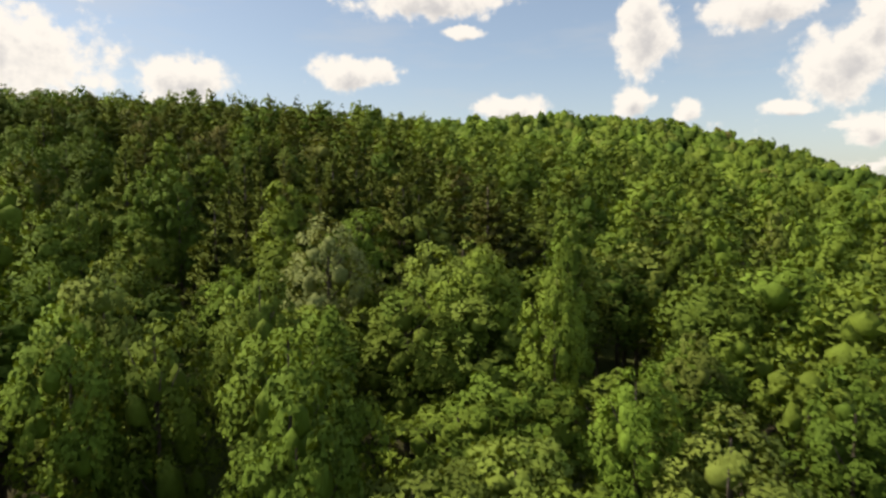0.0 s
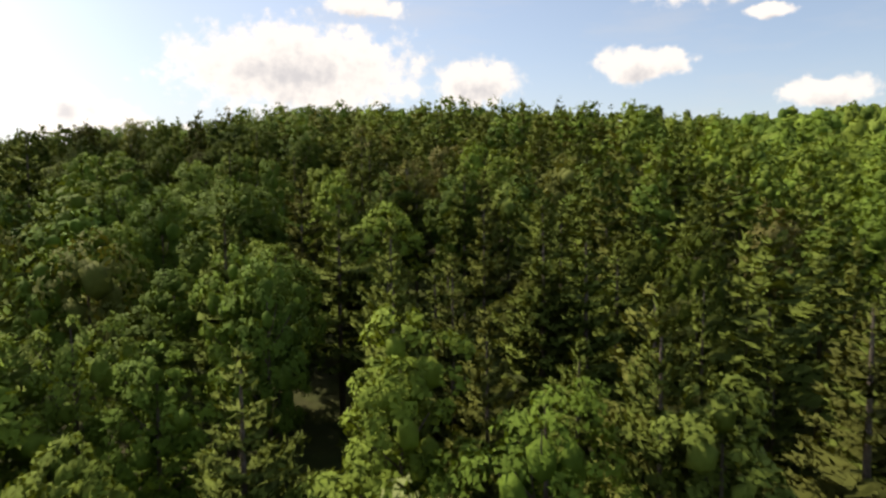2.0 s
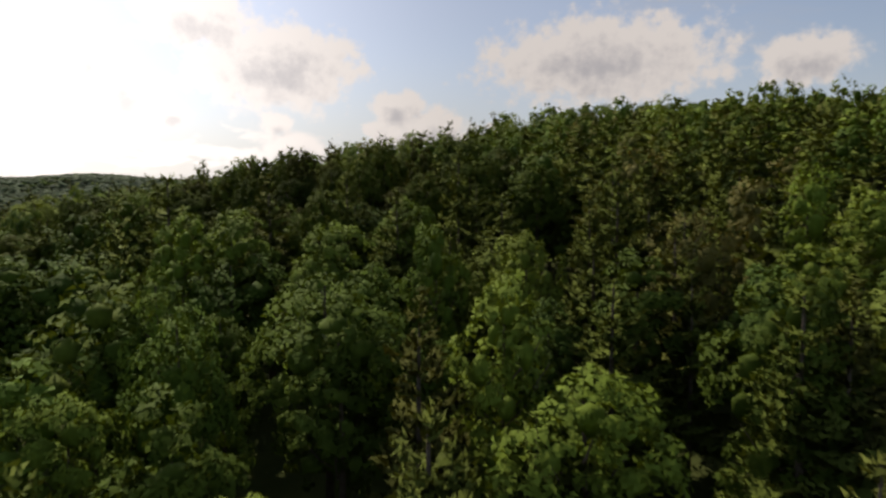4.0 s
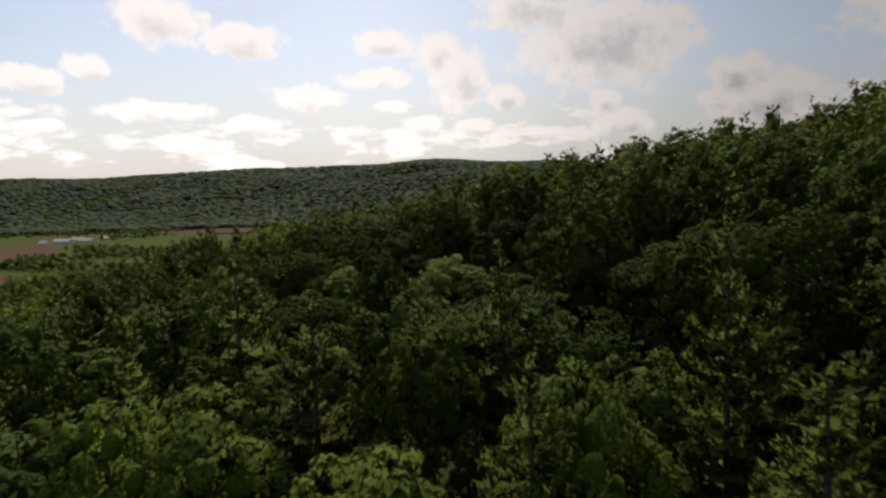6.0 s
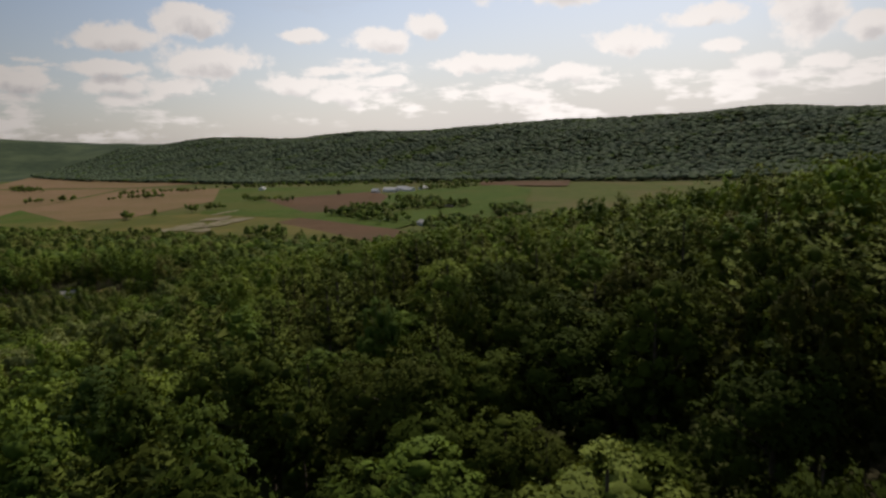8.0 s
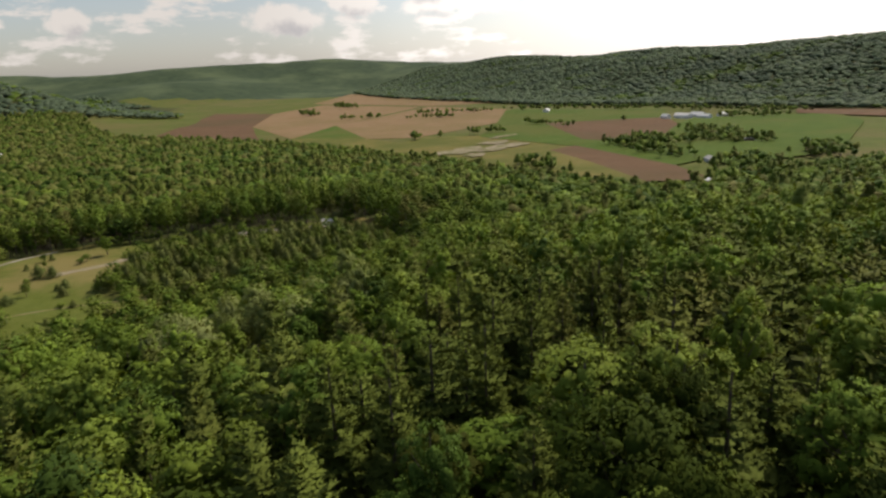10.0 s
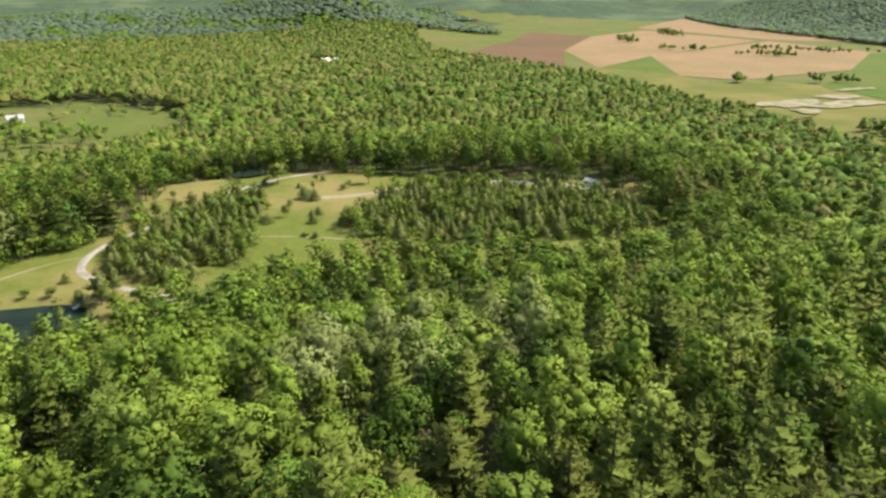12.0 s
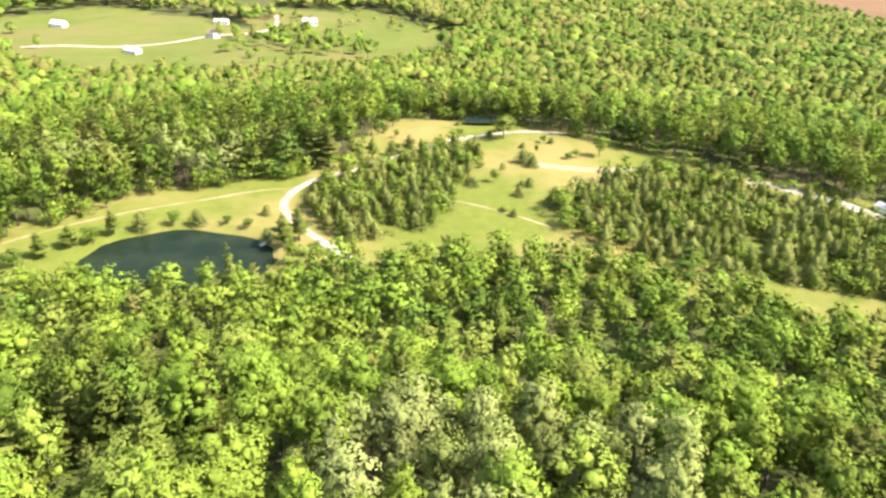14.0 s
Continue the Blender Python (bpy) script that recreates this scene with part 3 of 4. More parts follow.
def white_pine(seed, leaves, size, tall=17.0, wide=3.3, step_up=0.060):
    """A pine in tiers: ragged level pads of needles on boughs round a straight stem."""
    rng = np.random.RandomState(seed)
    boughs = []
    z = tall * 0.26
    while z < tall * 0.96:
        u = (z - tall * 0.26) / (tall * 0.70)
        reach = wide * (1 - u ** 1.6) * rng.uniform(0.78, 1.12) + 0.3
        count = rng.randint(4, 7)
        turn = rng.uniform(0, 6.28)
        for k in range(count):
            boughs.append((z + rng.uniform(-0.35, 0.35), turn + k * 6.28 / count + rng.uniform(-0.35, 0.35), reach * rng.uniform(0.62, 1.2), 0.08 + 0.5 * u))
        z += tall * step_up * rng.uniform(0.8, 1.25)
    bz, ba, br, bl = np.array(boughs).T
    out, across = np.stack([np.cos(ba), np.sin(ba), 0 * ba], 1), np.stack([-np.sin(ba), np.cos(ba), 0 * ba], 1)
    up = np.array([0, 0, 1.0])
    root = up * bz[:, None]

    def on(t, side, drop):
        return root + out * (br * t)[:, None] + across * (br * side)[:, None] + up * (br * (bl * t * t - drop))[:, None]

    n = len(boughs)
    wide_l, wide_r = rng.uniform(0.26, 0.42, n), rng.uniform(0.26, 0.42, n)
    points = [on(0.05, 0, 0.0), on(rng.uniform(0.5, 0.72, n), wide_l, 0.12), on(0.6, 0, 0.0), on(rng.uniform(0.5, 0.72, n), -wide_r, 0.12), on(0.98, 0, 0.04)]
    verts = np.stack(points, 1).reshape(-1, 3)
    base = (np.arange(n) * 5)[:, None, None]
    tris = (np.array([[0, 2, 1], [0, 3, 2], [1, 2, 4], [2, 3, 4]])[None] + base).reshape(-1, 3)
    tilt = unit(np.repeat(out * 0.55 + up * 0.65, 5, axis=0) + 0.25 * spread(rng, 5 * n))
    pieces = [(verts, tris, tilt)]
    weight = br ** 1.5
    w = rng.choice(n, leaves, p=weight / weight.sum())
    t = rng.uniform(0.16, 1.06, leaves) ** 0.72
    side = rng.uniform(-1, 1, leaves) * 0.40 * np.sqrt(np.clip(1.12 - t, 0.02, 1))
    at = root[w] + out[w] * (br[w] * t)[:, None] + across[w] * (br[w] * side)[:, None] + up * (br[w] * (bl[w] * t * t - 0.35 * np.abs(side)))[:, None]
    at = at + 0.10 * rng.normal(size=(leaves, 3))
    brush = unit(out[w] * 0.6 + across[w] * np.sign(side)[:, None] * 0.35 + up * 0.5 + 0.4 * spread(rng, leaves))
    normal = unit(spread(rng, leaves) + up * 0.6)
    lean = out[w] * (0.35 + 0.5 * t)[:, None] + across[w] * side[:, None] * 0.6 + up * 0.6
    pieces.append(leaf_sprays(rng, at, normal, size, 0.42, lean, brush))
    return merged(pieces)


def cone_tree(seed, leaves, size, tall=6.0, wide=2.2):
    """A young spruce or pine: a ragged cone."""
    rng = np.random.RandomState(seed)
    u = 1 - np.sqrt(rng.uniform(0.0, 1, leaves))
    a = rng.uniform(0, 6.28, leaves)
    r = wide * (1 - u) ** 0.62 * (0.85 + 0.25 * np.sin(a * 5 + u * 30)) * rng.uniform(0.75, 1.1, leaves) + 0.05
    at = np.stack([r * np.cos(a), r * np.sin(a), tall * (0.08 + 0.92 * u)], 1)
    normal = np.stack([np.cos(a), np.sin(a), np.full(leaves, 0.55)], 1) + 0.5 * spread(rng, leaves)
    normal /= np.linalg.norm(normal, axis=1, keepdims=True)
    v = lumpy(rng, (0, 0, 0), (1, 1, 1), 0.1)
    cv = v[0].copy()
    h = (cv[:, 2] + 1) / 2
    cv[:, :2] *= (wide * 0.7 * np.clip(1.05 - h, 0.03, 1) ** 0.7)[:, None]
    cv[:, 2] = tall * (0.06 + 0.86 * h)
    lean = np.stack([np.cos(a), np.sin(a), np.full(leaves, 0.5)], 1)
    return merged([leaf_sprays(rng, at, normal, size, 0.5, lean), (cv, v[1], v[2])])


def blob_tree(seed, leaves, size, tall=14.0, wide=3.4, pointed=False, lobes=4):
    """A far tree: a few lumps of crown with sprays to break the outline."""
    rng = np.random.RandomState(seed)
    if pointed:
        lumps = [((0, 0, tall * 0.52), wide * 0.95, tall * 0.24), ((0.2, 0, tall * 0.72), wide * 0.66, tall * 0.2), ((0, 0.1, tall * 0.88), wide * 0.36, tall * 0.13)]
    else:
        lumps = [((0, 0, tall * 0.64), wide * 0.74, tall * 0.22)]
        turn = rng.uniform(0, 6.28)
        for k in range(5):
            a = turn + k * 1.9 + rng.uniform(-0.5, 0.5)
            out = wide * rng.uniform(0.45, 0.75)
            lumps.append(((out * math.cos(a), out * math.sin(a), tall * rng.uniform(0.56, 0.86)), wide * rng.uniform(0.32, 0.5), tall * rng.uniform(0.09, 0.15)))
    if lobes == 1:
        lumps = [((0, 0, tall * 0.60), wide * 1.05, tall * 0.3)]
    lumps = lumps[:lobes]
    pieces = []
    for c, r, h in lumps:
        v, f, w = lumpy(rng, c, (r, r, h), 0.24)
        pieces.append((v, f, unit(w * 0.7 + 0.25 * spread(rng, len(w)) + (0, 0, 0.5))))
    if leaves:
        which = rng.randint(0, len(lumps), leaves)
        way = spread(rng, leaves)
        way[:, 2] = np.where(rng.uniform(size=leaves) < 0.6, np.abs(way[:, 2]), way[:, 2])
        at = np.array([lumps[k][0] for k in which]) + way * np.array([(lumps[k][1], lumps[k][1], lumps[k][2]) for k in which]) * rng.uniform(0.9, 1.12, (leaves, 1))
        normal = way + 0.6 * spread(rng, leaves)
        normal /= np.linalg.norm(normal, axis=1, keepdims=True)
        pieces.append(leaf_sprays(rng, at, normal, size, lean=way * 0.7 + (0, 0, 0.45)))
    return merged(pieces)


def trunk_shape(seed, tall, thick, limbs=6, sides=7):
    """A tapered, slightly bent stem with limbs."""
    rng = np.random.RandomState(seed)

    def tube(path, radii):
        rings = []
        for (p, r) in zip(path, radii):
            a = np.arange(sides) * 6.2832 / sides
            rings.append(np.stack([p[0] + r * np.cos(a), p[1] + r * np.sin(a), np.full(sides, p[2])], 1))
        v = np.concatenate(rings)
        f = [[k * sides + s, k * sides + (s + 1) % sides, (k + 1) * sides + (s + 1) % sides, (k + 1) * sides + s]
             for k in range(len(path) - 1) for s in range(sides)]
        w = v - np.repeat(np.array(path), sides, axis=0)
        return v, np.array(f), w / (np.linalg.norm(w, axis=1, keepdims=True) + 1e-9)

    bend = rng.uniform(-0.25, 0.25, 2)
    path = [np.array([bend[0] * math.sin(u * 3), bend[1] * math.sin(u * 2.5), tall * u - 0.6 * (u == 0)]) for u in np.linspace(0, 0.93, 7)]
    pieces = [tube(path, [thick * (1.25 - u) for u in np.linspace(0, 1, 7)])]
    for k in range(limbs):
        z = tall * rng.uniform(0.36, 0.75)
        a, reach = rng.uniform(0, 6.28), tall * rng.uniform(0.09, 0.15)
        way = np.array([math.cos(a), math.sin(a), 0.9])
        start = np.array([0, 0, z])
        pieces.append(tube([start, start + way * reach * 0.6, start + way * reach + (0, 0, 0.4)], [thick * 0.4, thick * 0.26, thick * 0.1]))
    return merged(pieces)


def tree_mesh(name, shape, material):
    verts, tris, quads, normals = shape
    return mesh_from(name, verts, [tris, quads], material, smooth=True, normals=normals)


# the plan of the woods
FLIGHT_PLAN = [(2, 5, -2.2), (1, 25, 1.5), (-4, 42, 5), (-15, 65, 10), (-42, 93, 18), (-72, 104, 25), (-108, 105, 31), (-135, 92, 37), (-157, 68, 45)]
NEAR_COUNT = 300


def plan_distance(x, y):
    best, height = np.full(x.shape, 1e9), np.zeros(x.shape)
    for (ax, ay, az), (bx, by, bz) in zip(FLIGHT_PLAN, FLIGHT_PLAN[1:]):
        dx, dy = bx - ax, by - ay
        t = np.clip(((x - ax) * dx + (y - ay) * dy) / (dx * dx + dy * dy), 0, 1)
        d = np.hypot(x - ax - t * dx, y - ay - t * dy)
        height = np.where(d < best, az + t * (bz - az), height)
        best = np.minimum(best, d)
    return best, height


def lattice(x0, x1, y0, y1, gap, seed, wander=0.47):
    rng = np.random.RandomState(seed)
    xs, ys = np.arange(x0, x1, gap), np.arange(y0, y1, gap * 0.87)
    gx, gy = np.meshgrid(xs, ys)
    gx = gx + (np.arange(len(ys)) % 2)[:, None] * gap / 2
    gx, gy = gx + rng.uniform(-wander, wander, gx.shape) * gap, gy + rng.uniform(-wander, wander, gx.shape) * gap
    keep = rng.uniform(size=gx.size) < 0.94
    return gx.ravel()[keep], gy.ravel()[keep]


def wooded(x, y):
    ok = (x > edge_x(y)) & ~inside(x, y, CLEARING) & ~inside(x, y, SOUTH_FIELD) & ~inside(x, y, SOUTH_MEADOW)
    ok &= ~(inside(x, y, SCRUB) & (np.sin(x * 12.9898 + y * 78.233) > -0.78))
    for hx, hy, r in GLADES:
        ok &= np.hypot(x - hx, y - hy) > r
    return ok


GLADES = [(-548, -29, 14), (-532, -24, 12), (-516, -36, 12), (-500, -50, 11), (-500, -32, 10), (-299, -121, 8), (-45, -501, 12), (-366, -815, 30), (60, -600, 60), (-30, -560, 30), (-173, -196, 9)]

KINDS = ["fresh", "mid", "deep", "olive", "pale", "pine", "dark"]
# the last two carry the haze in their colour
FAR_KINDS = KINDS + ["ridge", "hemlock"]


def choose_kind(x, y, rng):
    """Which tree grows where: pines on the western shoulder, bright broadleaves on the east slope and the lower woods.
    Darker kinds also stand in for shade.
    """
    pine = 0.20 + 0.55 * bell(x, y, -32, 112, 34, 62) + 0.18 * bell(x, y, -130, 170, 120, 80) + 0.16 * waves(x, y, 70, 21)
    pine = pine - 0.2 * step(-5, 40, x) - 0.4 * step(-30, 15, x) * step(70, 100, y) + 0.12 * step(-500, -560, x) + 0.5 * bell(x, y, 2, 64, 12, 14) - 0.9 * bell(x, y, -12, 24, 18, 16)
    pine = pine - 0.5 * bell(x, y, -40, 62, 9, 9) - 0.10 * bell(x, y, -150, 0, 90, 60)
    # more pines far south and on the hill, partly in place of cloud shade
    pine = pine + 0.3 * bell(x, y, -168, 68, 35, 28) + 0.75 * bell(x, y, -155, 74, 15, 11) - 0.5 * bell(x, y, -11, 50, 10, 10) - 0.5 * bell(x, y, -51, 92, 13, 10) + 0.5 * bell(x, y, -450, -1700, 300, 300) + 0.26 * step(-210, -330, y) - 0.3 * step(190, 240, y)
    pine = pine + 0.9 * bell(x, y, -113, 113, 17, 10) - 0.8 * bell(x, y, -51, 73, 10, 9) - 0.9 * bell(x, y, 8, 51, 9, 7) + 0.8 * bell(x, y, -104, -136, 15, 9) + 0.8 * bell(x, y, -10, 88, 12, 10)
    patch = waves(x, y, 34, 22) * 0.5 + rng.uniform(-1, 1, x.shape) * 0.75 + 0.9 * bell(x, y, -10, 22, 18, 14) + 0.6 * bell(x, y, 40, 140, 60, 80)
    # darker kinds towards the south imitate the shade of clouds
    patch = patch + 0.65 * bell(x, y, -150, 5, 90, 50) - 0.55 * step(-190, -290, y) - 0.6 * step(-420, -560, y) - 0.9 * bell(x, y, -27, 36, 8, 8) - 1.0 * bell(x, y, -88, 94, 34, 26)
    patch = patch + 0.6 * bell(x, y, -12, 50, 12, 12) + 0.7 * bell(x, y, -51, 92, 14, 11)
    patch = patch - 0.45 * bell(x, y, -35, 100, 40, 35) + 0.9 * bell(x, y, 8, 51, 9, 7)
    # deep greens round (-88, 94) stand in for backlit shade
    patch = np.where(bell(x, y, -88, 94, 34, 26) > 0.35, np.maximum(patch, -0.6), patch)
    # far woods shifted to darker kinds for the same cloud shade
    patch = np.where(np.hypot(x, y) > 420, patch * 0.7 - 0.25, patch)
    kind = np.where(patch > 0.5, 0, np.where(patch > -0.2, 1, np.where(patch > -0.72, 2, 3)))
    kind = np.where(rng.uniform(size=x.shape) < pine, 5, kind)
    pale = bell(x, y, -166, 14, 16, 9) + bell(x, y, -11, 49, 2.4, 2.8) + 1.4 * bell(x, y, -82, -122, 9, 6) + bell(x, y, -50, -112, 5, 5)
    kind = np.where((pale > 0.35) & (rng.uniform(size=x.shape) < 0.72), 4, kind)
    # patches where the darkened leaves take the place of shade
    shade_chance = 0.95 * bell(x, y, -96, 108, 18, 15) + 0.7 * bell(x, y, -86, 121, 16, 12) + 0.55 * bell(x, y, -10, 84, 6, 8) + 0.8 * bell(x, y, -118, 92, 14, 12)
    return np.where(rng.uniform(size=x.shape) < shade_chance, 6, kind)


def grow(verts, count, x, y, z, scale, height, turn):
    """Copies of one shape, each turned, scaled and set down: (count * n, 3)."""
    c, s = np.cos(turn)[:, None], np.sin(turn)[:, None]
    vx, vy, vz = verts[:, 0][None], verts[:, 1][None], verts[:, 2][None]
    out = np.stack([(vx * c - vy * s) * scale[:, None] + x[:, None], (vx * s + vy * c) * scale[:, None] + y[:, None],
                    vz * height[:, None] + z[:, None]], 2)
    return out.reshape(-1, 3)


def joined(name, shapes, x, y, z, scale, height, rng, material, label, category, stems=True):
    """One object of many trees."""
    if not len(x):
        return None
    which = rng.randint(0, len(shapes), len(x))
    verts, tris, quads, tint, lean, n = [], [], [], [], [], 0
    for k, (v, t, q, w) in enumerate(shapes):
        m = which == k
        count = int(m.sum())
        if not count:
            continue
        turn, nil, one = rng.uniform(0, 6.28, count), np.zeros(count), np.ones(count)
        verts.append(grow(v, count, x[m], y[m], z[m], scale[m], height[m], turn))
        lean.append(grow(w, count, nil, nil, nil, one, one, turn))
        shift = (n + np.arange(count) * len(v))[:, None, None]
        tris.append((t[None] + shift).reshape(-1, 3))
        quads.append((q[None] + shift).reshape(-1, 4))
        tint.append(np.repeat(rng.uniform(0, 1, count), len(v)))
        n += count * len(v)
    mesh = mesh_from(name, np.concatenate(verts), [np.concatenate(tris), np.concatenate(quads)], material, True, np.concatenate(tint), np.concatenate(lean))
    ob = tagged(new(name, mesh), label, category, kind="stuff")
    if stems:
        sv = np.array([[r * math.cos(a), r * math.sin(a), h] for h, r in ((-0.8, 0.24), (10.5, 0.10)) for a in (0, 2.1, 4.2)])
        sf = np.array([[0, 1, 4, 3], [1, 2, 5, 4], [2, 0, 3, 5]])
        v = grow(sv, len(x), x, y, z, scale, height, np.zeros(len(x)))
        f = (sf[None] + (np.arange(len(x)) * 6)[:, None, None]).reshape(-1, 4)
        stem = new("trunk", mesh_from("trunk", v, [f], BARK))
        stem.parent = ob
        tagged(stem, kind="stuff")
    return ob


LABELS = {
    "fresh": "broadleaf tree in fresh yellow-green spring leaf", "mid": "broadleaf tree in full green leaf", "deep": "dense dark green broadleaf tree",
    "olive": "olive-brown tree just coming into leaf", "pale": "silvery pale tree with thin new leaves", "pine": "dark olive white pine with tiered boughs",
    "dark": "broadleaf tree with leaves darkened to stand in for shade", "ridge": "hardwood tree on the ridge, leaf colour blued for haze", "hemlock": "hemlock tree on the far slopes, needle colour blued for haze",
}


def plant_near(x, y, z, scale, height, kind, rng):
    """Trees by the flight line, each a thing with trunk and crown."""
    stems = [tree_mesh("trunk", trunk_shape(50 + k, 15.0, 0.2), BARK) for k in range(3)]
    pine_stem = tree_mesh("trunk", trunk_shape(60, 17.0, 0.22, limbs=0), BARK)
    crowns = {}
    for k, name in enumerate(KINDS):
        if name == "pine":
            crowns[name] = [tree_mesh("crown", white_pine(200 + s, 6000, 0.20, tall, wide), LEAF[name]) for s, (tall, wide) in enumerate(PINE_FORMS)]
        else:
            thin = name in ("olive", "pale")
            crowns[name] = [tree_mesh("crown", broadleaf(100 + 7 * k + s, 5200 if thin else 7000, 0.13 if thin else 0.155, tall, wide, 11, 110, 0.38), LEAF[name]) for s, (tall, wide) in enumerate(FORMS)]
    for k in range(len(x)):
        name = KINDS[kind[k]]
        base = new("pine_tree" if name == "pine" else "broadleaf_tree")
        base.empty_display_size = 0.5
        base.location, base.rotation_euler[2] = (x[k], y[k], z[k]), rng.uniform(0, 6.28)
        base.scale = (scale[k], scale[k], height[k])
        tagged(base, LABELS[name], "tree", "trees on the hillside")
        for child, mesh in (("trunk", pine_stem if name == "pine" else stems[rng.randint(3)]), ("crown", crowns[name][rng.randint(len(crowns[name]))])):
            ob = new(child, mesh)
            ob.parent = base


def plant_woods():
    rng = np.random.RandomState(7)
    x, y = lattice(-560, 330, -330, 520, 6.0, 11)
    keep = wooded(x, y)
    x, y = x[keep], y[keep]
    d, cap = plan_distance(x, y)
    # ground in view: up the slope ahead of the start, and all that lies west and south of the turn
    open_side = np.where(y > 5, x < 0.72 * y + 14, x < -120 + 0.72 * (68 - y))
    seen = open_side & (y < 330)
    z = ground_z(x, y)
    n = len(x)
    scale = rng.uniform(0.72, 1.38, n)
    height = rng.uniform(0.74, 1.12, n)
    thin = inside(x, y, SCRUB)
    scale, height = np.where(thin, scale * 0.7, scale), np.where(thin, height * 0.5, height)
    low = inside(x, y, LOW_WOODS) | inside(x, y, LOW_WOODS_WEST)
    scale, height = np.where(low, scale * 0.85, scale), np.where(low, height * 0.55, height)
    height = np.where((y < -12) & (y > -75) & (x < -40), height * 0.79, height)
    kind = choose_kind(x, y, rng)
    scale = np.where((d < 30) & (x > -60), scale * 0.88, scale)
    # two domed crowns that stand out on the shoulder; fresh leaf colour imitates their sunlit tops
    for px, py, top in ((-99, 94, 12.0), (-97, 104, 14.0)):
        k = int(np.argmin(np.hypot(x - px, y - py)))
        x[k], y[k], kind[k], scale[k] = px, py, 0, 1.35
        z[k] = ground_z(px, py)
        height[k] = (top - z[k]) / 15.0
        beside = (np.hypot(x - px, y - py) < 9) & (np.arange(n) != k) & (kind != 0)
        height[beside] *= 0.8
    tall = np.where(kind == 5, 17.0, 15.0)
    room = (cap - 0.6 - z) / tall
    height = np.where(d < 5.5, np.clip(room, 0.35, height), height)
    order = np.argsort(d)
    near = order[:NEAR_COUNT]
    plant_near(x[near], y[near], z[near], scale[near], height[near], kind[near], rng)
    rest = order[NEAR_COUNT:]
    inner = ~seen & (d >= 62) & (d < 170)
    d = np.where(inner, np.maximum(d, 231), np.where(~seen & (d < 62), np.maximum(d, 50), d))
    seen = seen | inner | (d < 62)
    shown = seen[rest]
    ahead = np.hypot((x + 142) / 75, (y - 12) / 36) < 1     # the wood under the end of the flight
    d = np.where(ahead, np.minimum(d, 43), d)
    d = np.where(np.hypot((x + 170) / 135, (y + 28) / 46) < 1, np.minimum(d, 100), d)
    d = np.where(np.hypot((x + 178) / 175, (y + 118) / 128) < 1, np.minimum(d, 110), d)
    close = rest[(d[rest] < 44) & shown]
    middle = rest[(d[rest] >= 44) & (d[rest] < 115) & shown]
    far = rest[(d[rest] >= 115) & (d[rest] < 230) & shown]
    remote = rest[(d[rest] >= 230) & shown]
    scale[remote] *= 1.35
    hidden = rest[~shown]
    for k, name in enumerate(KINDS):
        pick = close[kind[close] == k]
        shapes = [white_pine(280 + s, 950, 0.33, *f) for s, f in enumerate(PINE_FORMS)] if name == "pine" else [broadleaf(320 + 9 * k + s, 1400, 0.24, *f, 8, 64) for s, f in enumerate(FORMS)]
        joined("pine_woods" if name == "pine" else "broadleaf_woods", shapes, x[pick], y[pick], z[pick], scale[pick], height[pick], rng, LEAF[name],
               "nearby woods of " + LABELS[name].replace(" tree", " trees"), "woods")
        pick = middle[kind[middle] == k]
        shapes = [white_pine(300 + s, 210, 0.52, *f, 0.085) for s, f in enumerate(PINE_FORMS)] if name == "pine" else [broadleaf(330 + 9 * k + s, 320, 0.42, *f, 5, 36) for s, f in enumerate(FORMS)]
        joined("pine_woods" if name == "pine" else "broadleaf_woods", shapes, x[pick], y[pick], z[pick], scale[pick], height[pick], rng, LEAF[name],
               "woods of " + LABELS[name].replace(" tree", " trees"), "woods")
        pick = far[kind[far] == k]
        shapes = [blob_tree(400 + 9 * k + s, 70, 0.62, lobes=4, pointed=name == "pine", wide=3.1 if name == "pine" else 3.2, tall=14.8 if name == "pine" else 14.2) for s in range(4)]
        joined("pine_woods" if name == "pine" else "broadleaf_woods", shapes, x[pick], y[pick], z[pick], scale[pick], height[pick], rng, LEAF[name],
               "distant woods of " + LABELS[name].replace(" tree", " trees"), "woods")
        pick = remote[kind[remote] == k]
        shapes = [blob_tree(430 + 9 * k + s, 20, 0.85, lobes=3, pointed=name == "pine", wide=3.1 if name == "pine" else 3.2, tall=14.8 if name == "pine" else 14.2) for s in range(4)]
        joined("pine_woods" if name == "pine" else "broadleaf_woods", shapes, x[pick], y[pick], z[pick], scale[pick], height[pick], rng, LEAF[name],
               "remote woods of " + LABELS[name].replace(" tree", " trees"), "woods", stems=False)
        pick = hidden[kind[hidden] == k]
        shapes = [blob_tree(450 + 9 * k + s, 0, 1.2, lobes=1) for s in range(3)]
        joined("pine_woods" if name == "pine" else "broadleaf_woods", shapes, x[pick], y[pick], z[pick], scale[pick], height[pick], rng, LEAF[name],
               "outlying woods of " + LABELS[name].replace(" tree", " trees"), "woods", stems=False)


